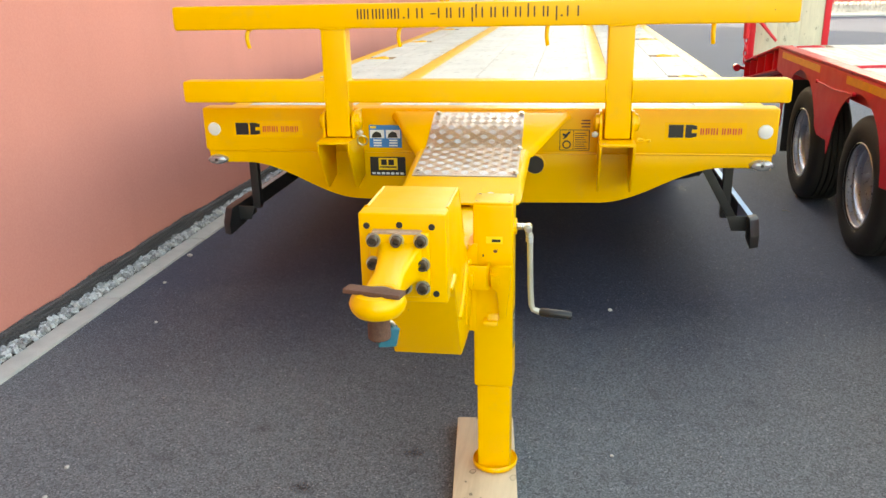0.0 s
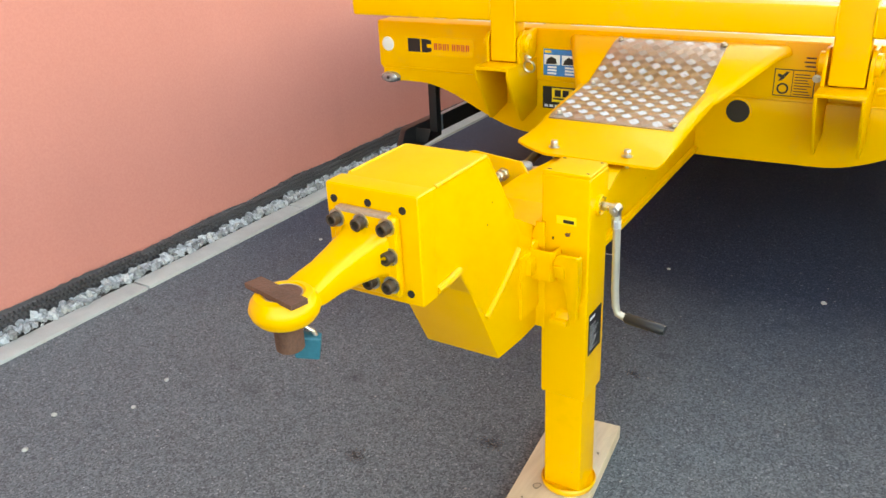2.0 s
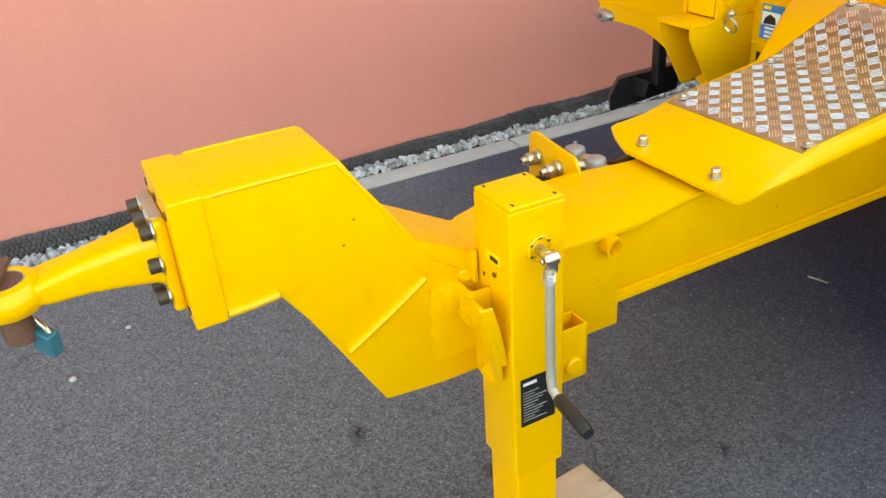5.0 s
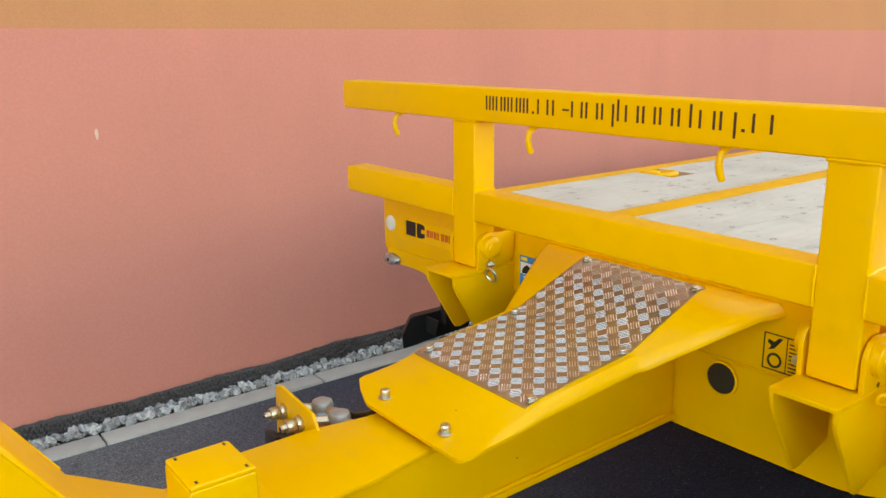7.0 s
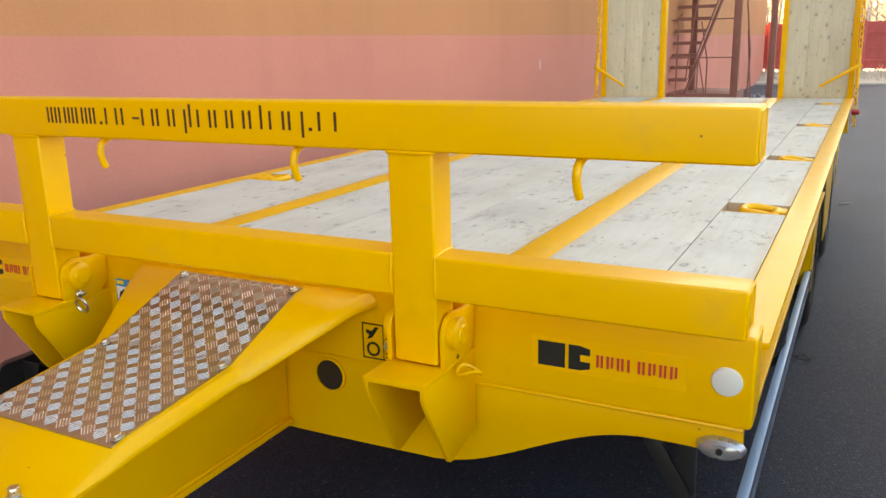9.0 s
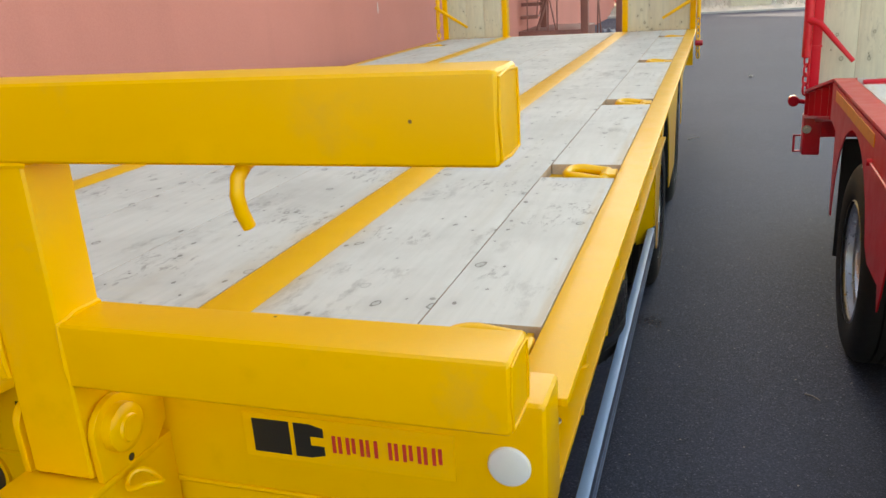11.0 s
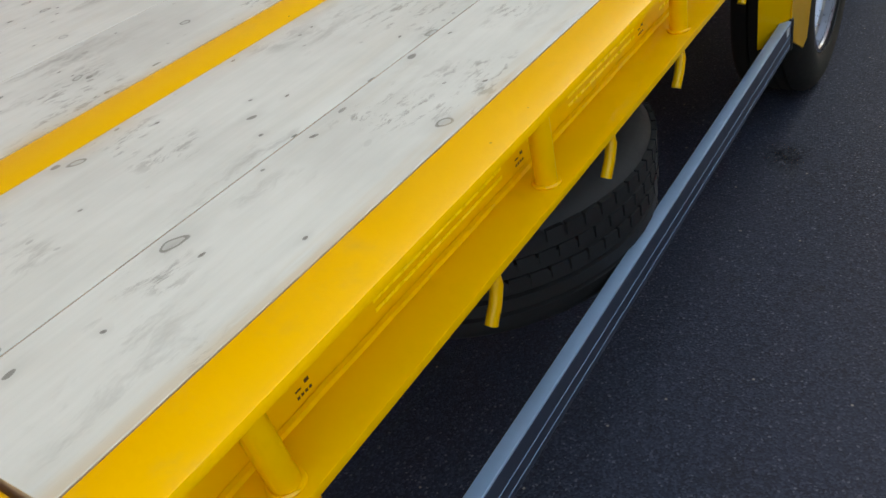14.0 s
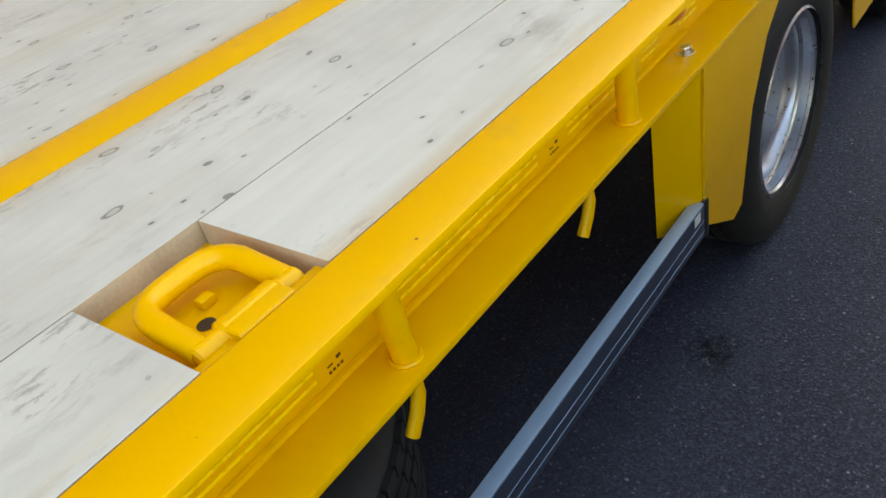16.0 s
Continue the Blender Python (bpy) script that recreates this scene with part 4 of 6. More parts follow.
cover = part("drawbar_cover", dx(folded(rows, 0.007)), YELLOW, trailer, "folded yellow step cover over the drawbar")
for s in (-1, 1):
    side = [(y, prof_z(y) - 0.006) for y in (-0.78, -0.7, -0.62, -0.31, -0.06, 0.0)] + [(0.0, 0.74), (-0.4, 0.74), (-0.7, 0.75)]
    part("cover_web", dx(prism(side, "x", s * 0.1 - 0.004, s * 0.1 + 0.004)), YELLOW, cover)
TW = 0.197
trows = [(-TW, TW, y, prof_z(y) + 0.004) for y in (-0.648, -0.62, -0.45, -0.33, -0.31, -0.29, -0.2, -0.06, -0.03)]
tread = part("tread_plate", dx(sheet(trows, 0.0036)), TREAD, trailer, "bright aluminium chequer plate on the step cover")


def tread_bars():
    bm = bmesh.new()
    cell = 0.0355
    ni, nj = int(2 * TW / cell), 18
    for i in range(ni):
        for j in range(nj):
            cx, s = -TW + cell * (i + 0.5) + 0.001, -0.642 + cell * (j + 0.5)
            ang = radians(45 if (i + j) % 2 else -45)
            ca, sa = math.cos(ang), math.sin(ang)
            for k in range(5):
                o = (k - 2) * 0.0061
                hl = 0.0146 - 0.0013 * abs(k - 2)
                hw = 0.00155
                vs = []
                for u, w, h in ((-hl, -hw, 0), (hl, -hw, 0), (hl, hw, 0), (-hl, hw, 0), (-hl * 0.8, 0, 1), (hl * 0.8, 0, 1)):
                    px, py = u, o + w
                    x, y = cx + px * ca - py * sa, s + px * sa + py * ca
                    y = min(-0.032, max(-0.646, y))
                    vs.append(bm.verts.new((min(TW, max(-TW, x)), y, prof_z(y) + 0.0042 + 0.0012 * h)))
                for f in ((0, 1, 5, 4), (2, 3, 4, 5), (1, 2, 5), (3, 0, 4)):
                    bm.faces.new([vs[q] for q in f])
    return bm


tagged(part("tread_pattern", dx(tread_bars()), TREAD_BAR, tread, "raised five-bar pattern"), kind="stuff")
for x, y in ((-0.175, -0.62), (0.19, -0.625), (-0.178, -0.33), (0.19, -0.33), (-0.178, -0.055), (0.185, -0.055)):
    n = Vector((0, -(prof_z(y + 0.01) - prof_z(y - 0.01)), 0.02)).normalized()
    part("tread_bolt", dx(hexbolt((x, y, prof_z(y) + 0.006), n, 0.0095, 0.009)), STEEL, tread, "zinc-plated bolt head")
for x in (-0.112, 0.112):
    part("cover_bolt", dx(join(hexbolt((x, -0.795, 0.787), (0, 0, 1), 0.0115, 0.02), cyl((x, -0.795, 0.752), (x, -0.795, 0.788), 0.006))), STEEL, cover, "zinc-plated bolt")
part("side_tube", dx(join(lathe([(0.017, -0.004), (0.021, -0.004), (0.021, 0.022), (0.016, 0.022), (0.016, -0.004)], (0.125, -1.08, 0.728), "x", 24))), YELLOW, trailer)
part("tube_bore", dx(cyl((0.118, -1.08, 0.728), (0.125, -1.08, 0.728), 0.0155, 20, 0)), YELLOW, trailer)

# air-line couplings beside the drawbar
vb = part("valve_bracket", prism([(-0.282, 0.61), (-0.07, 0.61), (-0.068, 0.745), (-0.1, 0.79), (-0.25, 0.805), (-0.27, 0.8), (-0.277, 0.786)], "y", -0.972, -0.964), YELLOW, trailer, "yellow bracket plate with air-line couplings")
part("bracket_foot", box(-0.16, -0.07, -0.972, -0.86, 0.6, 0.612, 0.002), YELLOW, vb)
for x, z in ((-0.235, 0.748), (-0.155, 0.748)):
    cp = part("air_coupling", join(lathe([(0.0, -0.05), (0.006, -0.05), (0.009, -0.047), (0.009, -0.036), (0.012, -0.034)], (x, -0.972, z), "y", 16), finish(sweep(((x, -1.008, z), (x, -0.985, z)), 0.0165, 6), 0.002, 1), finish(sweep(((x, -0.985, z), (x, -0.97, z)), 0.02, 6), 0.002, 1)), BRASS, vb, "plated brass air coupling")
    # the coupling's dark mouth is a black disc
    part("coupling_bore", cyl((x, -1.0225, z), (x, -1.02, z), 0.005, 12, 0), HOSE, cp)
    part("coupling_neck", cyl((x, -0.964, z), (x + 0.01, -0.9, z - 0.012), 0.013), BRASS, cp)
    cap = part("coupling_cap", lathe([(0.026, 0.0), (0.026, 0.016), (0.023, 0.024), (0.018, 0.027), (0.0, 0.028)], (x + 0.022, -0.885, z - 0.016), "z", 24), CAP_GREY, vb, "grey domed coupling cap")
    part("cap_collar", box(x + 0.0, x + 0.062, -0.908, -0.862, z - 0.026, z - 0.012, 0.004), CAP_BLUE, cap, "pale blue-grey plastic connector")
    part("cap_outlet", finish(sweep(((x + 0.045, -0.885, z - 0.01), (x + 0.085, -0.866, z - 0.008)), 0.013, 6), 0.002, 1), BRASS, cap)
    part("air_hose", sweep([(x + 0.08, -0.868, z - 0.01), (x + 0.085, -0.845, z - 0.026), (x + 0.06, -0.79, z - 0.05), (x + 0.02, -0.7, z - 0.06), (x - 0.02, -0.5, z - 0.07), (x - 0.02, -0.1, z - 0.1)], 0.014, 10), HOSE, vb)
sock = part("cable_socket", cyl((-0.2, -0.972, 0.692), (-0.2, -1.012, 0.692), 0.024, 20, 0.003), HOSE, vb, "black electrical socket with flap")
part("flap", box(-0.228, -0.172, -1.028, -1.011, 0.666, 0.722, 0.005), HOSE, sock)
part("socket_ear", cyl((-0.145, -0.972, 0.688), (-0.145, -1.0, 0.688), 0.015), HOSE, sock)

# landing jack
JX, JY = 0.208, -1.313
jack = part("jack", join(box(JX - 0.058, JX + 0.058, JY - 0.055, JY + 0.055, 0.347, 0.919, 0.008, 3), box(JX - 0.0565, JX + 0.0565, JY - 0.0535, JY + 0.0535, 0.916, 0.926, 0.0045, 3)), YELLOW, trailer, "yellow square-tube landing jack")
part("inner_tube", box(JX - 0.05, JX + 0.05, JY - 0.047, JY + 0.047, 0.06, 0.346, 0.007, 3), YELLOW, jack)
part("foot", join(lathe([(0.0, 0.0), (0.062, 0.0), (0.069, 0.004), (0.072, 0.016), (0.069, 0.022), (0.064, 0.014), (0.0, 0.012)], (JX, JY, 0.046), "z", 40), box(JX - 0.052, JX + 0.052, JY - 0.049, JY + 0.049, 0.056, 0.064, 0.003)), YELLOW, jack, "round dished foot plate")
parts("cap_slot", [box(JX + a - 0.004, JX + a + 0.004, JY + b - 0.0022, JY + b + 0.0022, 0.9255, 0.9268, 0) for a in (-0.045, 0.045) for b in (-0.04, 0.042)], HOSE, jack)
part("crank_boss", lathe([(0.024, 0.0), (0.024, 0.006), (0.021, 0.008), (0.019, 0.004), (0.0, 0.004)], (JX + 0.058, JY, 0.843), "x", 24), YELLOW, jack)
parts("boss_slot", [box(JX + 0.0655, JX + 0.0664, JY + 0.02 * math.cos(a) - 0.003, JY + 0.02 * math.cos(a) + 0.003, 0.843 + 0.02 * math.sin(a) - 0.0015, 0.843 + 0.02 * math.sin(a) + 0.0015, 0) for a in (0.6, 1.6, 2.6, 3.7, 5.6)], HOSE, jack)
crank = part("crank", join(cyl((JX + 0.06, JY - 0.001, 0.843), (JX + 0.094, JY - 0.003, 0.842), 0.0095, 16, 0.002), cyl((JX + 0.098, JY - 0.017, 0.84), (JX + 0.098, JY + 0.011, 0.84), 0.0115, 18, 0.002), hexbolt((JX + 0.098, JY - 0.017, 0.84), (0, -1, 0), 0.006, 0.005, False),
                           box(JX + 0.09, JX + 0.108, JY - 0.012, JY + 0.007, 0.818, 0.842, 0.003)), STEEL, jack, "zinc-plated jack crank")
part("crank_rod", sweep([(JX + 0.101, JY - 0.006, 0.825), (JX + 0.104, JY - 0.008, 0.79), (JX + 0.107, JY - 0.009, 0.65), (JX + 0.11, JY - 0.009, 0.603), (JX + 0.116, JY - 0.01, 0.587), (JX + 0.136, JY - 0.012, 0.581)], 0.009, 12), ZINC_DULL, crank)
part("crank_spring", sweep([(JX + 0.102 + 0.0105 * math.cos(i * 0.9), JY - 0.008 + 0.0105 * math.sin(i * 0.9), 0.82 - i * 0.0006) for i in range(36)], 0.0016, 5), STEEL, crank)
part("crank_handle", sweep([(JX + 0.133, JY - 0.0115, 0.5815), (JX + 0.14, JY - 0.012, 0.581), (JX + 0.223, JY - 0.018, 0.576), (JX + 0.23, JY - 0.0185, 0.5755)], [0.0085, 0.013, 0.013, 0.011], 16), HOSE, crank, "black rubber handle grip")
part("type_plate", box(JX + 0.0581, JX + 0.0592, JY - 0.04, JY + 0.035, 0.47, 0.58, 0), INK, jack, "black type plate with white print")
part("plate_print", box(JX + 0.0588, JX + 0.06, JY - 0.035, JY - 0.006, 0.5645, 0.571, 0), DECAL_WHITE, jack)
parts("plate_print", [box(JX + 0.0588, JX + 0.0598, JY - 0.035, JY + 0.016 - 0.009 * (j * 7 % 4), 0.482 + 0.0066 * j, 0.4834 + 0.0066 * j, 0) for j in range(11)], KERB, jack)
fy = JY - 0.0555
part("front_label", box(JX - 0.02, JX + 0.028, fy - 0.0012, fy, 0.806, 0.826, 0), DECAL_YELLOW, jack)
part("label_sign", box(JX - 0.003, JX + 0.022, fy - 0.0022, fy - 0.001, 0.81, 0.818, 0), INK, jack)
clamp = part("clamp_strap", prism([(JX - 0.078, fy + 0.03), (JX - 0.078, fy - 0.03), (JX - 0.066, fy - 0.042), (JX - 0.016, fy - 0.042), (JX - 0.007, fy - 0.034), (JX - 0.007, fy), (JX - 0.014, fy), (JX - 0.014, fy - 0.031), (JX - 0.02, fy - 0.035), (JX - 0.062, fy - 0.035), (JX - 0.071, fy - 0.026), (JX - 0.071, fy + 0.03)], "z", 0.677, 0.75, 0.002), YELLOW, jack, "over-centre clamp with lever")
rib = [(JX - 0.078, 0.748)] + [(JX - 0.078 + 0.028 * (1 - math.cos(t)), 0.748 + 0.06 * math.sin(t)) for t in [math.pi / 2 * i / 6 for i in range(1, 7)]] + [(JX - 0.044, 0.808), (JX - 0.044, 0.744)]
part("clamp_rib", prism(rib, "y", fy - 0.012, fy - 0.004, 0.0015), YELLOW, clamp)
part("clamp_bar", join(box(JX - 0.076, JX - 0.05, fy - 0.07, fy - 0.034, 0.696, 0.735, 0.003), box(JX - 0.076, JX - 0.06, fy - 0.036, fy + 0.03, 0.68, 0.746, 0.003)), YELLOW, clamp)
part("clamp_pin", cyl((JX - 0.062, fy - 0.02, 0.752), (JX - 0.097, fy - 0.01, 0.752), 0.012, 16, 0.003), YELLOW, clamp)


def leaned(bm):
    """Leans a lever piece, drawn upright, so that its head stands off the jack."""
    for v in bm.verts:
        v.co.y -= max(0.0, (v.co.z - 0.58) / 0.178) ** 1.3 * 0.042
    return bm


part("lever_face", leaned(prism([(JX + 0.001, 0.744), (JX + 0.006, 0.752), (JX + 0.016, 0.757), (JX + 0.054, 0.757), (JX + 0.057, 0.751), (JX + 0.053, 0.7), (JX + 0.042, 0.61), (JX + 0.039, 0.577), (JX + 0.02, 0.577), (JX + 0.017, 0.64), (JX + 0.013, 0.672), (JX + 0.001, 0.68)], "y", fy - 0.018, fy - 0.007, 0.003)), YELLOW, clamp)
part("lever_cheek", leaned(prism([(JX + 0.054, 0.755), (JX + 0.057, 0.751), (JX + 0.053, 0.7), (JX + 0.042, 0.612), (JX + 0.038, 0.612), (JX + 0.049, 0.7)], "y", fy - 0.008, fy + 0.006, 0.001)), YELLOW, clamp)
part("lever_catch", leaned(join(box(JX - 0.002, JX + 0.023, fy - 0.026, fy - 0.006, 0.695, 0.728, 0.003), cyl((JX - 0.004, fy - 0.008, 0.73), (JX + 0.052, fy - 0.008, 0.73), 0.01, 14, 0.002))), YELLOW, clamp)
part("scratch", box(JX - 0.03, JX - 0.026, fy - 0.0012, fy, 0.765, 0.772, 0), HOSE, jack)
part("rust_spot", prism([(JX + 0.0, 0.783), (JX + 0.006, 0.788), (JX + 0.01, 0.785), (JX + 0.014, 0.79), (JX + 0.012, 0.779), (JX + 0.004, 0.777)], "y", fy - 0.0012, fy, 0), RUST, jack)
part("lock_tab", join(prism([(fy, 0.592), (fy - 0.006, 0.588), (fy - 0.014, 0.572), (fy, 0.568)], "x", JX - 0.016, JX + 0.018, 0.001), prism([(fy, 0.575), (fy - 0.016, 0.566), (fy - 0.018, 0.556), (fy, 0.55)], "x", JX - 0.028, JX + 0.014, 0.001)), YELLOW, jack)
part("side_lug", join(box(JX - 0.03, JX + 0.03, JY + 0.055, JY + 0.06, 0.55, 0.64, 0.002), box(JX + 0.018, JX + 0.024, JY + 0.055, JY + 0.135, 0.5, 0.62, 0.002), box(JX - 0.03, JX - 0.024, JY + 0.055, JY + 0.135, 0.5, 0.62, 0.002),
                      box(JX - 0.03, JX + 0.024, JY + 0.13, JY + 0.135, 0.5, 0.62, 0.002), cyl((JX + 0.022, JY + 0.1, 0.535), (JX + 0.034, JY + 0.1, 0.535), 0.019, 20, 0.003)), YELLOW, jack)
part("mount_plate", join(box(JX - 0.1, JX - 0.058, JY - 0.03, JY + 0.04, 0.56, 0.75, 0.004), box(JX - 0.075, JX - 0.058, JY - 0.05, JY + 0.05, 0.54, 0.8, 0.003)), YELLOW, jack)

# side beams, rings, struts, hooks and guards
RINGS = (0.262, 1.521, 2.92, 4.69, 6.72)
for s in (-1, 1):
    def X(v):
        return s * v
    def bx(x0, x1, *r):
        return box(min(X(x0), X(x1)), max(X(x0), X(x1)), *r)
    part("side_beam", join(bx(DIN + 0.002, DEDGE, 0.1, DEND, DZ - 0.014, DZ, 0.003), bx(1.185, 1.197, 0.1, DEND, 0.79, DZ - 0.013, 0.001), bx(1.13, 1.279, 0.1, 2.86, 0.777, 0.79, 0.003)), YELLOW, trailer, "open channel side beam")
    part("fillet_weld", sweep([(X(1.2), 0.1 + 0.06 * i, 0.793 + 0.001 * (i % 2)) for i in range(42)], 0.006, 6), YELLOW, trailer)
    for y in (0.508, 1.082, 1.638, 2.218):
        part("side_strut", join(cyl((X(1.247), y + 0.004, 0.79), (X(1.255), y - 0.012, DZ - 0.014), 0.0165, 18, 0), sweep([(X(1.247) + 0.018 * math.cos(t), y + 0.004 + 0.018 * math.sin(t), 0.792) for t in [2 * math.pi * i / 16 for i in range(16)]], 0.0035, 6, True)), YELLOW, trailer)
    for y in (0.532, 0.917, 1.306, 1.645, 2.078):
        part("lashing_hook", sweep([(X(1.227), y - 0.004, 0.777), (X(1.236), y - 0.001, 0.767), (X(1.246), y, 0.752), (X(1.25), y - 0.003, 0.735), (X(1.25), y - 0.014, 0.711), (X(1.248), y - 0.03, 0.685)], 0.0095, 12), YELLOW, trailer)
    part("beam_bolt", hexbolt((X(1.236), 0.29, 0.79), (0, 0, 1), 0.011, 0.014), STEEL, trailer, "zinc-plated bolt on the side beam")
    part("beam_bolt", hexbolt((X(1.236), 2.476, 0.79), (0, 0, 1), 0.011, 0.014), STEEL, trailer, "zinc-plated bolt on the side beam")
    parts("reflective_strip", [bx(1.197, 1.1976, y0, y1, z, z + 0.005, 0) for y0, y1 in ((0.74, 1.05), (1.13, 1.16), (1.27, 1.55), (1.68, 2.03), (2.12, 2.29), (2.38, 2.45), (2.54, 2.62)) for z in (0.812, 0.826, 0.84, 0.854)], STRIP_YELLOW, trailer, "bright yellow reflective strips")
    for y in (0.604, 1.1, 1.58, 2.077):
        parts("printed_sign", [bx(1.197, 1.1976, y - 0.01 + 0.0065 * k, y - 0.006 + 0.0065 * k, 0.807, 0.8105, 0) for k in range(4)] + [bx(1.197, 1.1976, y + 0.006, y + 0.013, 0.8185, 0.823, 0), bx(1.197, 1.1976, y - 0.01, y - 0.001, 0.8165, 0.8185, 0)], INK_BROWN, trailer)
    part("side_marker", moved(lathe([(0.0, s * 0.026), (0.02, s * 0.024), (0.03, s * 0.014), (0.033, 0.0)], (0, 0, 0), "x", 24), Matrix.Translation((X(1.199), 2.49, 0.862)) @ Matrix.Diagonal((1, 1.4, 0.75, 1))), LENS_AMBER, trailer, "amber side marker lamp")
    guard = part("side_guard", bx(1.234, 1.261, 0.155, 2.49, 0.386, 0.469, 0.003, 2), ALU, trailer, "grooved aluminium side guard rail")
    # outer face painted darker than the rail's top, as shade would leave it
    part("side_face", bx(1.2607, 1.2615, 0.156, 2.489, 0.389, 0.4645, 0), ALU_SHADED, guard, "grooved face painted dark blue-grey as the shaded side")
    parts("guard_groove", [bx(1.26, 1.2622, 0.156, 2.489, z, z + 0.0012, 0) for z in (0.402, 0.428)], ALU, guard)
    part("end_cap", bx(1.23, 1.265, 2.488, 2.51, 0.38, 0.474, 0.008), HOSE, guard, "black plastic end cap")
    part("maker_label", bx(1.261, 1.2622, 2.44, 2.468, 0.44, 0.461, 0), DECAL_WHITE, guard)
    part("guard_leg", bx(1.112, 1.152, 0.175, 0.215, 0.455, 0.785, 0.003), BLACK, guard, "black painted guard leg")
    if s > 0:
        part("leg_brace", prism([(X(1.195), 0.44), (X(1.15), 0.44), (X(1.0), 0.7), (X(1.045), 0.7)], "y", 0.16, 0.176), BLACK, guard)
    part("leg_bracket", prism([(X(1.135), 0.47), (X(1.235), 0.47), (X(1.235), 0.4), (X(1.16), 0.4)], "y", 0.155, 0.16, 0.001), BLACK, guard)
    cap_end = 0.4 if s < 0 else 0.16
    nose_cap = prism([(0.05, 0.352), (0.046, 0.41), (0.086, 0.474), (0.105, 0.48), (cap_end, 0.48), (cap_end, 0.372)], "x", min(X(1.222), X(1.266)), max(X(1.222), X(1.266)), 0.005)
    for v in nose_cap.verts:
        v.co.y += (abs(v.co.x) - 1.244) * 0.6
    part("front_cap", nose_cap, HOSE, guard, "black plastic nose cap of the side guard")
    # a thin black sheet covers the rail's inner side
    part("inner_face", bx(1.2322, 1.2342, 0.42, 2.488, 0.388, 0.467, 0), HOSE, guard)
    # mudguard skirt round the two wheels
    prof = [(2.495, 0.776), (2.495, 0.41)]
    W1, W2 = 3.12, 4.70
    prof += [(2.655, 0.32), (2.705, 0.33)] + [(W1 + 0.05 + a, b) for a, b in ((-0.41, 0.54), (-0.33, 0.67), (-0.18, 0.78), (-0.06, 0.85), (0.06, 0.86), (0.2, 0.82), (0.32, 0.7), (0.4, 0.55), (0.43, 0.42))] + [(3.62, 0.36), (4.2, 0.36)] + [(W2 + a, b) for a, b in ((-0.42, 0.5), (-0.34, 0.68), (-0.2, 0.82), (-0.04, 0.86), (0.12, 0.84), (0.28, 0.74), (0.38, 0.58), (0.42, 0.45))] + [(5.18, 0.5), (5.26, 0.79)]
    prof += [(DEND, 0.79), (DEND, DZ - 0.016), (2.88, DZ - 0.016), (2.86, 0.776)]
    part("mudguard", join(prism(prof, "x", X(1.256), X(1.261), 0), prism([(X(1.2555), 2.499), (X(1.2555), 2.491), (X(1.19), 2.42), (X(1.19), 2.428)], "z", 0.41, 0.777, 0)), YELLOW, trailer, "yellow sheet mudguard with wheel arches")
    part("arch_liner", bx(1.0, 1.184, 2.5, 5.3, 0.86, 0.88, 0.002), BLACK, trailer)
    for y in (W1, W2):
        wheel(trailer, X(1.243), y, 0.365, s, 0.372)
    part("mudflap", bx(1.02, 1.24, 5.28, 5.29, 0.16, 0.75, 0.002), RUBBER, trailer, "black rubber mudflap")
    for y in RINGS:
        hy = 0.06
        bow = [(X(1.122 - 0.064 * math.sin(t) ** 0.62), y - hy * math.copysign(abs(math.cos(t)) ** 0.62, math.cos(t)), DZ - 0.006) for t in [math.pi * i / 18 for i in range(1, 18)]]
        lr = part("lashing_ring", sweep([(X(1.172), y - hy, DZ - 0.016), (X(1.15), y - hy, DZ - 0.013)] + bow + [(X(1.15), y + hy, DZ - 0.013), (X(1.172), y + hy, DZ - 0.016)], 0.0148, 14), YELLOW, trailer, "heavy yellow steel lashing ring")
        part("hinge_tube", join(cyl((X(1.174), y - 0.037, DZ - 0.02), (X(1.174), y + 0.043, DZ - 0.02), 0.021, 24, 0.004), bx(1.17, 1.208, y - 0.036, y + 0.042, DZ - 0.034, DZ - 0.001, 0.006, 3)), YELLOW, lr)
        part("hinge_pin", cyl((X(1.174), y - 0.072, DZ - 0.018), (X(1.174), y + 0.072, DZ - 0.018), 0.0148, 20, 0.003), YELLOW, lr)
        part("pocket_floor", bx(0.985, 1.215, y - 0.1, y + 0.1, DZ - 0.05, DZ - 0.034, 0), YELLOW, lr)
        # black discs just above the floor stand for the dark of the holes
        parts("drain_hole", [cyl((X(a), y - b, DZ - 0.0345), (X(a), y - b, DZ - 0.0332), r, 18, 0) for a, b, r in ((1.116, 0.018, 0.011), (1.14, 0.022, 0.007))], HOSE, lr)
        part("stop_lug", bx(1.082, 1.097, y - 0.004, y + 0.016, DZ - 0.034, DZ - 0.022, 0.003), YELLOW, lr)
    # yellow beam flush with the boards
    part("deck_beam", bx(0.527, 0.646, 0.1, DEND, DZ - 0.1, DZ - 0.001, 0.004), YELLOW, trailer, "yellow beam flush with the deck boards")
    part("chassis_beam", bx(0.36, 0.5, 0.1, DEND, 0.6, 0.86, 0.004), YELLOW, trailer)
parts("axle", [cyl((-1.0, y, 0.365), (1.0, y, 0.365), 0.065, 20, 0) for y in (3.12, 4.70)], BLACK, trailer, "black axle beams")
parts("cross_member", [box(-1.18, 1.18, y, y + 0.06, 0.8, 0.88, 0) for y in (0.5, 1.1, 1.7, 2.3, 3.6, 5.4, 6.6)], YELLOW, trailer)
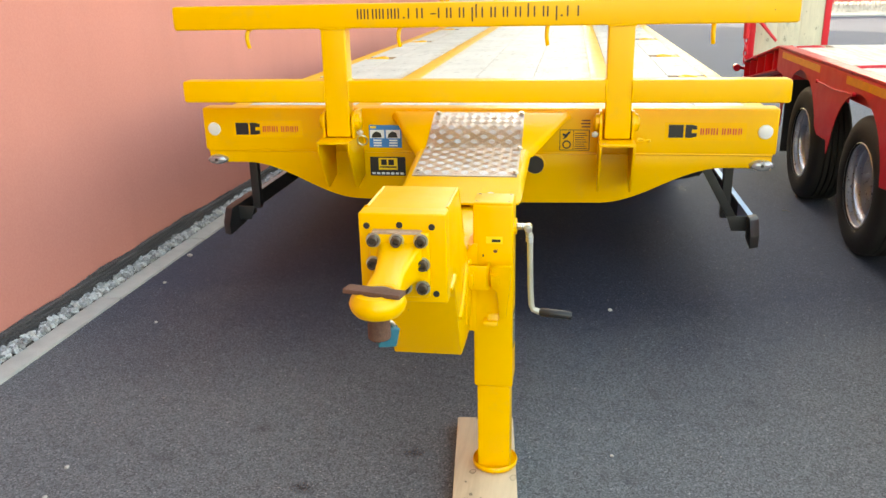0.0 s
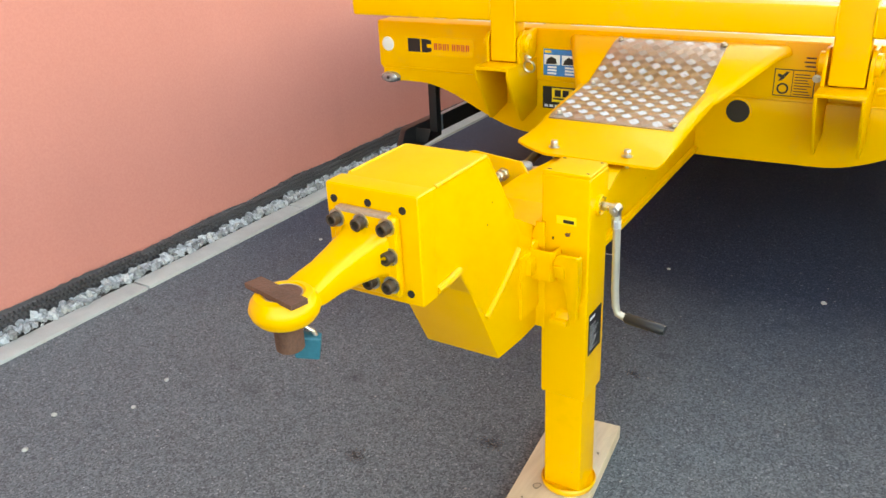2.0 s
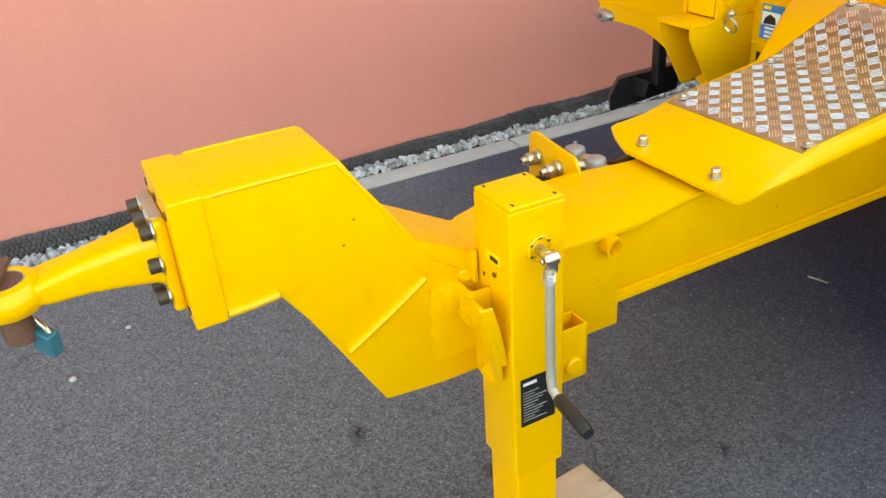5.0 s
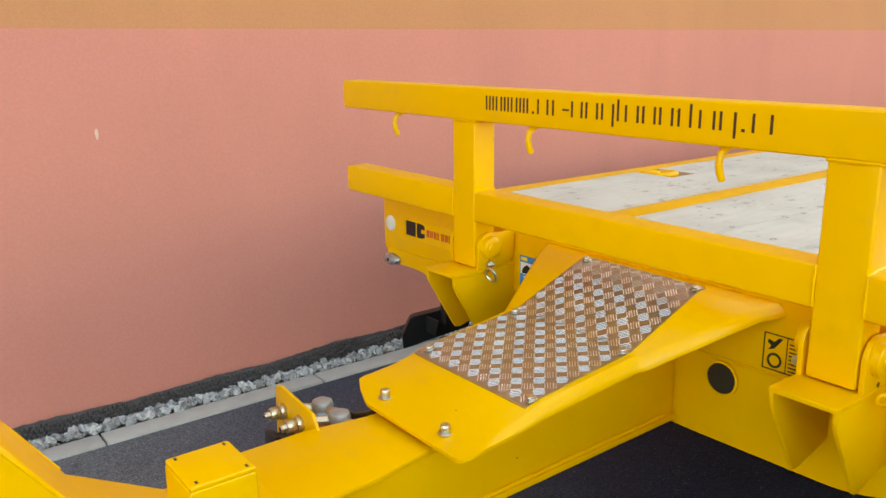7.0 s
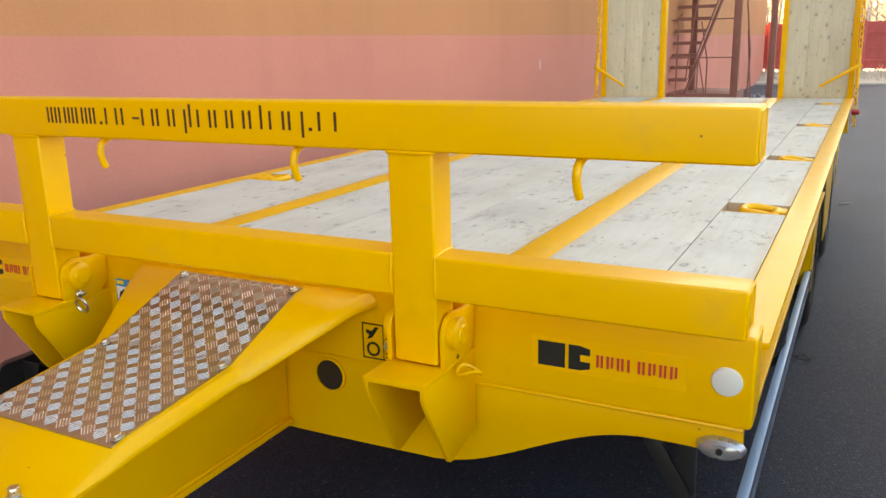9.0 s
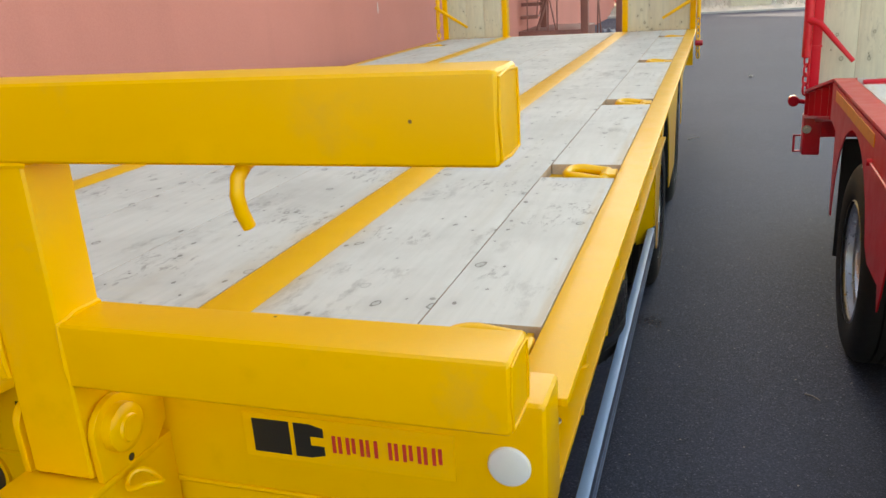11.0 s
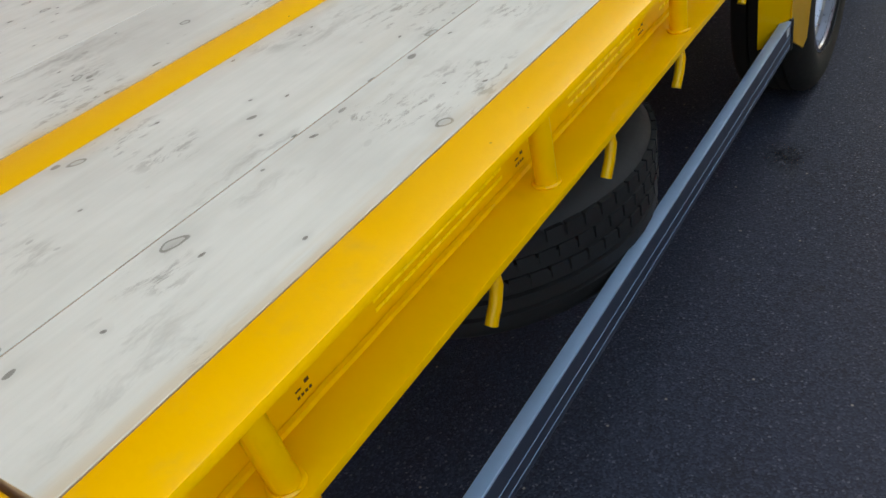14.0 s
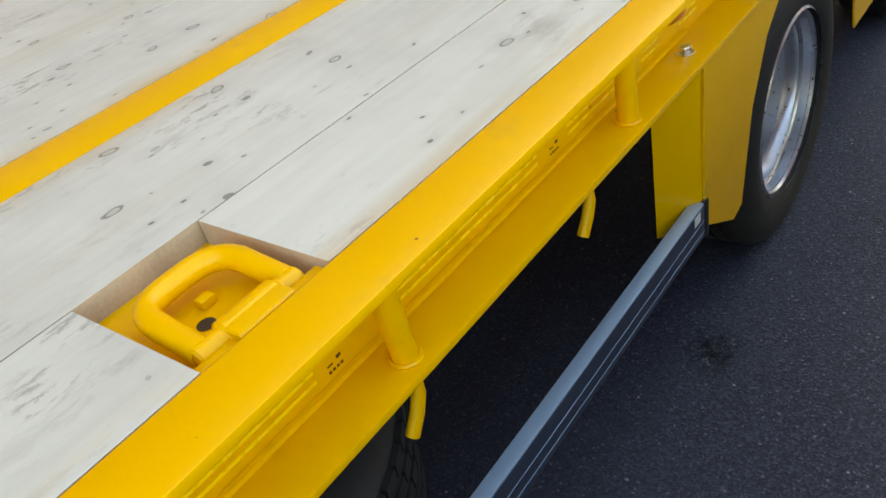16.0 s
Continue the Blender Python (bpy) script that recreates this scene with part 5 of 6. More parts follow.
# one dark brown sheet close below the boards, behind their joints
part("underside", box(-1.18, 1.18, 0.1, DEND, 0.882, 0.887, 0), SHADOW_PLY, trailer, "dark brown sheet under the deck boards")


# deck boards
def board(x0, x1, y0, y1, cut=None):
    pts = [(x0, y0), (x1, y0)]
    if cut:
        cy, side = cut
        xi, xo = (x1, x1 - 0.17) if side > 0 else (x0, x0 + 0.17)
        a = [(xi, cy - 0.074)] + [(xo + side * 0.06 - side * 0.06 * math.sin(t), cy - 0.02 - 0.05 * math.cos(t)) for t in [math.pi * 0.5 * i / 5 for i in range(6)]]
        a += [(xo + side * 0.06 - side * 0.06 * math.cos(t), cy + 0.016 + 0.064 * math.sin(t)) for t in [math.pi * 0.5 * i / 5 for i in range(6)]] + [(xi, cy + 0.08)]
        if side > 0:
            pts = [(x0, y0), (x1, y0)] + a + [(x1, y1), (x0, y1)]
        else:
            pts = [(x0, y0), (x1, y0), (x1, y1), (x0, y1)] + a[::-1]
    else:
        pts += [(x1, y1), (x0, y1)]
    bm = prism(pts, "z", DZ - 0.048, DZ, 0.0006, 1)
    me = mesh_of("deck_board", bm, BOARD, BOARD_EDGE)
    for p in me.polygons:
        if abs(p.normal.z) < 0.3:
            p.material_index = 1
    ob = new("deck_board", me)
    ob.parent = trailer
    return ob


for x0, x1 in ((-0.5255, -0.18), (-0.1775, 0.1785), (0.181, 0.5255)):
    for y0, y1 in ((0.102, 2.6), (2.602, 5.1), (5.102, DEND)):
        board(x0, x1, y0, y1)
for s in (-1, 1):
    lo, hi = sorted((s * 0.6475, s * 0.9888))
    for y0, y1 in ((0.102, 3.4), (3.402, DEND)):
        board(lo, hi, y0, y1)
    lo, hi = sorted((s * 0.9918, s * DIN))
    board(lo, hi, 0.102, RINGS[1] - 0.089, (RINGS[0], s))
    for a, b in zip(RINGS[1:], RINGS[2:] + (None,)):
        board(lo, hi, a + 0.089, (b - 0.089) if b else DEND)


# loading ramps standing at the tail
def ramp_thing(parent, x0, x1, y, z0, z1, paint_mat, planks):
    r = part("ramp", join(box(x0, x0 + 0.055, y, y + 0.1, z0, z1, 0.005), box(x1 - 0.055, x1, y, y + 0.1, z0, z1, 0.005), *[box(x0 + 0.05, x1 - 0.05, y + 0.06, y + 0.1, z, z + 0.05, 0) for z in (z0 + 0.02, (z0 + z1) / 2, z1 - 0.07)]), paint_mat, parent, "upright loading ramp with timber planks")
    w = (x1 - x0 - 0.11) / planks
    for i in range(planks):
        part("ramp_plank", box(x0 + 0.055 + w * i + 0.0007, x0 + 0.055 + w * (i + 1) - 0.0007, y + 0.012, y + 0.058, z0 + 0.01, z1 - 0.01, 0.0012), RAMP_WOOD, r)
    parts("hinge_band", [box(xx - 0.004, xx + 0.059, y - 0.004, y + 0.104, z, z + 0.012, 0.002) for xx in (x0, x1 - 0.055) for z in (z0 + 0.28, z0 + 0.75, z0 + 1.3)], paint_mat, r)
    return r


def chain(parent, pts, link, mat):
    """Chain of oval links along a line of points."""
    vs = [Vector(p) for p in pts]
    out, k, dist = [], 0, 0.0
    for a, b in zip(vs, vs[1:]):
        L = (b - a).length
        while dist <= L:
            c = a + (b - a) * (dist / L)
            d = (b - a).normalized()
            u = d.orthogonal().normalized()
            w = d.cross(u)
            s = u if k % 2 else w
            out.append(sweep([c + d * (link * 0.62 * math.cos(t)) + s * (link * 0.32 * math.sin(t)) for t in [2 * math.pi * i / 10 for i in range(10)]], link * 0.11, 6, True))
            k += 1
            dist += link * 0.95
        dist -= L
    return part("chain", join(*out), mat, parent)


for s in (-1, 1):
    lo, hi = sorted((s * 0.585, s * 1.285))
    r = ramp_thing(trailer, lo, hi, DEND + 0.06, 0.93, 3.3, YELLOW, 3)
    xo = s * 1.3
    chain(r, [(xo, DEND + 0.02, 2.3), (xo + s * 0.01, DEND + 0.01, 1.5), (xo + s * 0.012, DEND - 0.02, 1.0), (xo + s * 0.016, DEND - 0.05, 0.66)], 0.06, YELLOW)
    part("tension_bar", cyl((xo + s * 0.008, DEND + 0.008, 1.42), (xo + s * 0.014, DEND - 0.03, 1.05), 0.02, 12, 0.003), YELLOW, r)
    part("tension_lever", sweep([(xo + s * 0.03, DEND, 1.27), (xo - s * 0.02, DEND - 0.03, 1.24), (s * 0.98, DEND - 0.06, 1.06)], [0.024, 0.018, 0.013], 10), YELLOW, r)
    part("tail_lamp", cyl((s * 1.29, DEND - 0.1, 0.82), (s * 1.36, DEND - 0.1, 0.82), 0.026, 18, 0.004), LENS_RED, trailer, "red outline lamp on a rubber arm")
part("rear_plate", box(-1.27, 1.27, DEND, DEND + 0.05, 0.6, DZ - 0.002, 0.005), YELLOW, trailer)

# spare wheel slung under the deck
spare = part("spare_wheel", moved(tyre_mesh(0, 0, 0, 1, 0.4, 0.235), Matrix.Translation((0.845, 1.43, 0.64)) @ Euler((0, radians(-90), 0)).to_matrix().to_4x4()), RUBBER, trailer, "black spare tyre lying flat under the deck")
blocks = []
for row, zc in ((0, 0.607), (1, 0.569), (2, 0.532)):
    for i in range(64):
        t = 2 * math.pi * (i + 0.5 * (row % 2)) / 64
        c = Vector((0.845 + 0.3985 * math.cos(t), 1.43 + 0.3985 * math.sin(t), zc))
        blocks.append(moved(box(-0.005, 0.005, -0.0165, 0.0165, -0.012, 0.012, 0), Matrix.Translation(c) @ Matrix.Rotation(t, 4, "Z")))
tagged(part("tread_relief", join(*blocks), RUBBER, spare), kind="stuff")
part("spare_cradle", join(box(0.345, 1.195, 1.38, 1.48, 0.37, 0.395, 0.003), cyl((0.845, 1.43, 0.38), (0.845, 1.43, 0.88), 0.02)), BLACK, spare)


# ---- things at the drawbar ----
plank = thing("wooden_plank", moved(box(-0.098, 0.098, -0.283, 0.283, 0, 0.042, 0.004), Matrix.Translation((0.176, -1.312, 0.002)) @ Matrix.Rotation(radians(5.8), 4, "Z")), PLANK_WOOD, "pale pine plank lying under the jack foot", "plank")
lock = empty("coupling_lock", "rusty coupling pin with teal padlock in the towing eye", "lock")
ex, ey = 0.021 + 0.0157 * 2.094 - 0.008, -2.094
part("pin", join(cyl((ex, ey, 0.832), (ex, ey, 0.93), 0.0235, 24, 0.003), lathe([(0.0, 0.0), (0.03, 0.0), (0.03, 0.006), (0.0, 0.006)], (ex, ey, 0.928), "z", 24)), RUST, lock, "rusty round steel pin")
part("top_bar", moved(box(-0.062, 0.062, -0.016, 0.016, 0, 0.009, 0.001), Matrix.Translation((ex - 0.004, ey - 0.012, 0.934)) @ Matrix.Rotation(radians(-12), 4, "Z")), RUST, lock, "flat rusty bar across the eye")
pl = part("padlock_body", moved(box(-0.021, 0.021, -0.011, 0.011, -0.024, 0.02, 0.005, 3), Matrix.Translation((ex + 0.01, ey + 0.031, 0.826)) @ Matrix.Rotation(radians(12), 4, "Y") @ Matrix.Rotation(radians(35), 4, "Z")), TEAL, lock, "teal plastic-clad padlock")
part("shackle", sweep([(ex + 0.0, ey + 0.024, 0.838), (ex + 0.0, ey + 0.022, 0.85), (ex + 0.009, ey + 0.028, 0.862), (ex + 0.02, ey + 0.036, 0.852), (ex + 0.023, ey + 0.04, 0.838)], 0.0042, 8), STEEL, pl)


# ---- red trailer ----
red = empty("red_trailer", "red low flatbed trailer with timber deck, parked alongside", "trailer")
red.matrix_world = Matrix.Translation((2.004, 3.125, 0)) @ Matrix.Rotation(radians(-0.4), 4, "Z") @ Matrix.Translation((-1.978, -3.125, 0))
RZ, RX, RW, REND = 0.985, 1.978, 2.5, 3.25
part("side_beam", join(box(RX, RX + 0.09, -3.0, REND, RZ - 0.014, RZ, 0.004), box(RX + 0.06, RX + 0.072, -3.0, REND, 0.8, RZ - 0.014, 0.001), box(RX + RW - 0.09, RX + RW, -3.0, REND, RZ - 0.14, RZ, 0.004)), RED, red)
parts("reflective_tape", [box(RX - 0.002, RX + 0.0007, -0.3, 0.5, 0.9, 0.945, 0), box(RX - 0.002, RX + 0.0007, 0.62, 1.5, 0.905, 0.95, 0), box(RX - 0.002, RX + 0.0007, 2.06, 3.1, 0.905, 0.95, 0)], TAPE, red, "amber reflective tape strips")
W1, W2 = 1.12, 2.38
prof = [(-3.0, RZ - 0.02), (-3.0, 0.62), (0.2, 0.55), (0.46, 0.5)]
prof += arc(W1 + 0.12, 0.4, 0.475, 172, 14, 16) + [(1.74, 0.44), (1.77, 0.52), (1.98, 0.52)] + arc(W2 + 0.12, 0.4, 0.475, 160, 5, 16) + [(2.98, 0.4), (3.02, 0.4), (3.04, 0.78), (REND, 0.8), (REND, RZ - 0.02)]
part("mudguard", prism(prof, "x", RX + 0.001, RX + 0.006, 0), RED, red, "red sheet mudguard with wheel arches")
for y0, y1, za, zb in ((0.72, -0.05, 0.85, 0.862), (2.08, 1.33, 0.85, 0.862)):
    rod = part("latch_rod", sweep([(RX - 0.004, y0, za), (RX - 0.006, (y0 + y1) / 2, za - 0.006), (RX - 0.006, y1, zb)], 0.0048, 8), RED, red)
    parts("rod_eye", [cyl((RX - 0.016, y, z), (RX + 0.008, y, z), 0.013) for y, z in ((y0, za), (y1, zb))], RED, rod)
for y in (1.45, 1.75, 0.1):
    part("side_rib", box(RX + 0.004, RX + 0.014, y, y + 0.012, 0.8, RZ - 0.014, 0.002), RED, red)
for s, xw in ((-1, RX + 0.012), (1, RX + RW - 0.012)):
    for y in (W1, W2):
        wheel(red, xw, y, 0.388, s, 0.388)
part("mudflap", box(RX + 0.03, RX + 0.26, 3.0, 3.01, 0.2, 0.75, 0.002), RUBBER, red, "black rubber mudflap")
TL, TZ = 1.35, 0.745
part("rear_bumper", box(RX + 0.1, RX + RW - 0.1, REND + TL - 0.06, REND + TL, 0.46, TZ, 0.004), RED, red)
tail = [(REND, RZ), (REND + TL, TZ), (REND + TL, TZ - 0.2), (REND + 0.6, 0.68), (REND, 0.78)]
tf = part("tail_frame", prism(tail, "x", RX + 0.06, RX + 0.068, 0.001), RED, red, "red ribbed tail frame")
part("top_flange", prism([(REND, RZ), (REND + TL, TZ), (REND + TL, TZ - 0.015), (REND, RZ - 0.015)], "x", RX, RX + 0.1, 0.001), RED, tf)
part("lower_flange", prism([(REND + 0.05, 0.8), (REND + TL, TZ - 0.16), (REND + TL, TZ - 0.175), (REND + 0.05, 0.785)], "x", RX, RX + 0.1, 0.001), RED, tf)
parts("rib", [box(RX + 0.004, RX + 0.062, REND + y, REND + y + 0.01, 0.8 - 0.16 * y, 0.965 - 0.18 * y, 0) for y in (0.15, 0.45, 0.75, 1.05, 1.3)], RED, tf)
part("tail_deck", prism([(REND, RZ), (REND + TL, TZ), (REND + TL, TZ - 0.05), (REND, RZ - 0.05)], "x", RX + 0.1, RX + RW - 0.1, 0.001), BOARD, red, "sloping timber tail deck")
part("tail_lamp", join(cyl((RX - 0.06, REND + TL - 0.035, 0.68), (RX - 0.06, REND + TL + 0.03, 0.68), 0.033, 18, 0.006), cyl((RX - 0.05, REND + TL, 0.68), (RX + 0.02, REND + TL, 0.67), 0.014)), LENS_RED, red, "red outline lamp")
latch = part("latch", box(RX + 0.0, RX + 0.1, REND + TL - 0.12, REND + TL, 0.36, 0.6, 0.005), RED, red)
part("latch_loop", sweep([(RX - 0.04, REND + TL, 0.46), (RX - 0.04, REND + TL, 0.36), (RX + 0.04, REND + TL, 0.36), (RX + 0.04, REND + TL, 0.46)], 0.009, 8, True), RED, latch)
part("latch_bolt", hexbolt((RX + 0.02, REND + TL - 0.12, 0.52), (0, -1, 0), 0.018, 0.03), STEEL, latch)
for i in range(5):
    x0 = RX + 0.092 + i * 0.463
    if i == 0:
        for y0, y1 in ((-3.0, 1.555), (1.765, 3.035)):
            part("deck_board", box(x0 + 0.0006, x0 + 0.262, y0, y1, RZ - 0.048, RZ - 0.001, 0.0015, 1), BOARD, red)
        part("deck_board", box(x0 + 0.2632, x0 + 0.4624, -3.0, REND, RZ - 0.048, RZ - 0.001, 0.0015, 1), BOARD, red)
    else:
        part("deck_board", box(x0 + 0.0006, x0 + 0.4624, -3.0, REND, RZ - 0.048, RZ - 0.001, 0.0015, 1), BOARD, red)
part("deck_pan", box(RX + 0.07, RX + RW - 0.07, -3.0, REND, RZ - 0.08, RZ - 0.05, 0), RED, red)
for y in (1.66, 3.14):
    part("lashing_ring", sweep([(RX + 0.12, y - 0.07, RZ - 0.018), (RX + 0.22, y - 0.07, RZ - 0.014)] + [(RX + 0.23 + 0.065 * math.sin(t), y - 0.07 * math.cos(t), RZ - 0.012) for t in [math.pi * i / 10 for i in range(1, 10)]] + [(RX + 0.22, y + 0.07, RZ - 0.014), (RX + 0.12, y + 0.07, RZ - 0.018)], 0.015, 10), RED, red, "red steel lashing ring")
RY = REND + TL - 0.03
rr = ramp_thing(red, RX + 0.02, RX + 0.72, RY, TZ - 0.02, 3.2, RED, 3)
ramp_thing(red, RX + RW - 0.72, RX + RW - 0.02, RY, TZ - 0.02, 3.2, RED, 3)
chain(rr, [(RX + 0.0, RY - 0.02, 2.3), (RX - 0.005, RY - 0.03, 1.65), (RX - 0.005, RY - 0.04, 0.72)], 0.06, RED)
part("tension_bar", cyl((RX - 0.01, RY - 0.03, 0.95), (RX - 0.01, RY - 0.03, 1.3), 0.026, 14, 0.004), RED, rr)
part("tension_lever", sweep([(RX - 0.01, RY - 0.04, 1.17), (RX + 0.05, RY - 0.08, 1.15), (RX + 0.24, RY - 0.12, 0.93)], [0.022, 0.018, 0.013], 10), RED, rr)


# ---- far things ----
stair = empty("outside_stair", "brown steel outside stair against the rendered wall", "stair")
SY = 14.4
part("landing", join(box(WX + 0.01, -0.88, SY, SY + 1.9, 0.52, 0.55, 0.003), box(WX + 0.01, -0.88, SY, SY + 0.05, 0.36, 0.52, 0.004), box(-0.93, -0.88, SY + 0.05, SY + 1.9, 0.36, 0.52, 0.004)), STAIR, stair)
for i in range(11):
    z, y = 0.8 + i * 0.226, SY + 0.1 + 0.1 * i
    part("step", join(box(-2.02, -1.69 + 0.062 * i, y, y + 0.22, z, z + 0.03, 0.003), box(-2.02, -1.69 + 0.062 * i, y, y + 0.02, z - 0.03, z, 0.002)), STAIR, stair)
part("stringer", sweep([(-1.7, SY + 0.08, 0.56), (-1.22, SY + 0.85, 2.3), (-0.95, SY + 1.25, 3.2)], 0.032, 6), STAIR, stair)
for k, dxr in enumerate((-0.035, 0.06)):
    part("handrail", sweep([(-1.62 + dxr, SY + 0.1, 0.85 + 0.3 * k), (-1.14 + dxr, SY + 0.8, 2.6 + 0.3 * k), (-1.0 + dxr, SY + 1.0, 3.1 + 0.3 * k)], 0.013, 8), STAIR, stair)
for pts in ([(-1.32, SY + 0.05, 0.55), (-1.318, SY + 0.05, 1.15), (-1.45, SY + 0.05, 1.86)], [(-1.49, SY + 0.05, 0.55), (-1.48, SY + 0.05, 1.2)], [(-1.345, SY + 0.05, 0.55), (-1.47, SY + 0.05, 1.18)], [(-1.71, SY + 0.1, 0.8), (-1.64, SY + 0.3, 1.9), (-1.56, SY + 0.5, 2.7)], [(-1.88, SY + 0.06, 0.55), (-1.87, SY + 0.06, 1.95), (-1.8, SY + 0.06, 2.02)]):
    part("rail_post", sweep(pts, 0.013, 8), STAIR, stair)
parts("rail_bar", [sweep([(-2.0, SY + 0.05, z), (-0.87, SY + 0.05, z)], 0.011, 8) for z in (1.21, 1.9)], STAIR, stair)
for x0, x1, yy, z1 in ((-1.86, -1.74, SY + 1.2, 4.6), (-0.88, -0.75, SY, 4.6), (-0.29, -0.18, SY + 0.4, 4.6)):
    part("column", box(x0, x1, yy, yy + 0.12, 0, z1, 0.006), STAIR, stair)
for pts in ([(-0.62, SY + 0.3, 0.0), (-0.6, SY + 0.3, 1.3), (-0.72, SY + 0.3, 2.4)], [(-0.52, SY + 0.35, 0.0), (-0.66, SY + 0.35, 1.7)]):
    part("brace", sweep(pts, 0.014, 8), STAIR, stair)
part("stair_top", box(WX + 0.01, -0.1, SY + 1.2, SY + 2.4, 3.1, 3.2, 0.005), STAIR, stair)


def tarp_heap():
    """A folded, creased sheet lying in a low heap."""
    random.seed(5)
    bm = bmesh.new()
    bmesh.ops.create_grid(bm, x_segments=16, y_segments=16, size=0.5)
    for v in bm.verts:
        d = max(abs(v.co.x), abs(v.co.y)) * 2
        h = 0.5 * (1 - d ** 3) + 0.03 * math.sin(v.co.x * 31 + v.co.y * 12) * (1 - d)
        v.co = Vector((-0.47 + v.co.x * 0.6, 14.95 + v.co.y * 0.8, max(0.004, h + random.uniform(-0.015, 0.015) * (1 - d))))
    return bm


thing("tarpaulin", tarp_heap(), TARP, "dark blue-grey tarpaulin heaped on the asphalt by the stair", "tarpaulin")

fence = empty("fence", "faded red corrugated sheet fence at the yard's edge", "fence")
for x0, x1, m in ((-12, 7.6, FENCE_RED), (7.6, 8.4, FENCE_WHITE), (8.4, 30, FENCE_RED)):
    slats = []
    k = x0
    while k < x1 - 0.05:
        slats.append(box(k, k + 0.075, 30.5, 30.53, 0.42 + random.uniform(-0.02, 0.02), 2.0 + random.uniform(-0.01, 0.02), 0))
        k += 0.125
    part("sheet", box(x0, x1, 30.532, 30.536, 0.43, 1.99, 0), m, fence)
    tagged(part("sheet_ribs", join(*slats), m, fence), kind="stuff")
parts("fence_rail", [box(-12, 30, 30.45, 30.5, z, z + 0.08, 0.004) for z in (0.65, 1.6)], FENCE_RED, fence)
for i in range(14):
    part("fence_post", box(-11 + i * 3.0, -10.86 + i * 3.0, 30.4, 30.5, 0.2, 2.06, 0.004), FENCE_RED, fence)


def tufts():
    random.seed(31)
    verts, faces = [], []
    for i in range(5200):
        x, y = random.uniform(-6, 16), random.uniform(28.6, 30.4)
        h = random.uniform(0.05, 0.35) * (1.4 if random.random() < 0.15 else 0.7)
        a = random.uniform(0, 6.28)
        k = len(verts)
        z = 0.02 + (y - 28.1) * 0.134
        verts += [(x - 0.012 * math.cos(a), y - 0.012 * math.sin(a), z), (x + 0.012 * math.cos(a), y + 0.012 * math.sin(a), z), (x + random.uniform(-0.15, 0.15), y + random.uniform(-0.15, 0.1), z + h)]
        faces.append((k, k + 1, k + 2))
    me = bpy.data.meshes.new("dry_grass")
    me.from_pydata(verts, [], faces)
    me.materials.append(DRY)
    return me


tagged(new("dry_grass", tufts()), "dry straw-coloured grass before the fence", "grass", kind="stuff")
pal = empty("pallet", "weathered wooden pallet lying before the fence", "pallet")
for i in range(5):
    part("slat", box(1.9 + i * 0.26, 2.1 + i * 0.26, 29.0, 29.7, 0.36, 0.385, 0), RAMP_WOOD, pal)
parts("bearer", [box(1.9, 3.15, y, y + 0.09, 0.14, 0.36, 0) for y in (29.0, 29.3, 29.61)], RAMP_WOOD, pal)


def bare_wood():
    random.seed(77)
    verts, faces = [], []

    def stick(a, b, r0, r1):
        d = (b - a).normalized()
        u = d.orthogonal().normalized()
        w = d.cross(u)
        k = len(verts)
        for p, r in ((a, r0), (b, r1)):
            for j in range(3):
                t = 2.094 * j
                verts.append(p + (u * math.cos(t) + w * math.sin(t)) * r)
        for j in range(3):
            faces.append((k + j, k + (j + 1) % 3, k + 3 + (j + 1) % 3, k + 3 + j))

    for i in range(420):
        base = Vector((random.uniform(-30, 40), random.uniform(33, 62), 0))
        h = random.uniform(4, 10)
        top = base + Vector((random.uniform(-0.6, 0.6), random.uniform(-0.6, 0.6), h))
        stick(base, top, 0.07, 0.015)
        for q in range(22):
            s = random.uniform(0.08, 0.95)
            a = base.lerp(top, s)
            t = random.uniform(0, 6.28)
            ln = (1.15 - s) * random.uniform(0.6, 2.0)
            b = a + Vector((math.cos(t) * ln, math.sin(t) * ln, ln * random.uniform(0.4, 1.2)))
            stick(a, b, 0.024, 0.006)
            for z in range(2):
                c = a.lerp(b, random.uniform(0.3, 0.9))
                stick(c, c + Vector((random.uniform(-0.6, 0.6), random.uniform(-0.6, 0.6), random.uniform(0.1, 0.8))), 0.012, 0.004)
    me = bpy.data.meshes.new("bare_wood")
    me.from_pydata(verts, [], faces)
    me.materials.append(BARK)
    return me


tagged(new("bare_wood", bare_wood()), "leafless grey-brown wood behind the fence", "trees", kind="stuff")


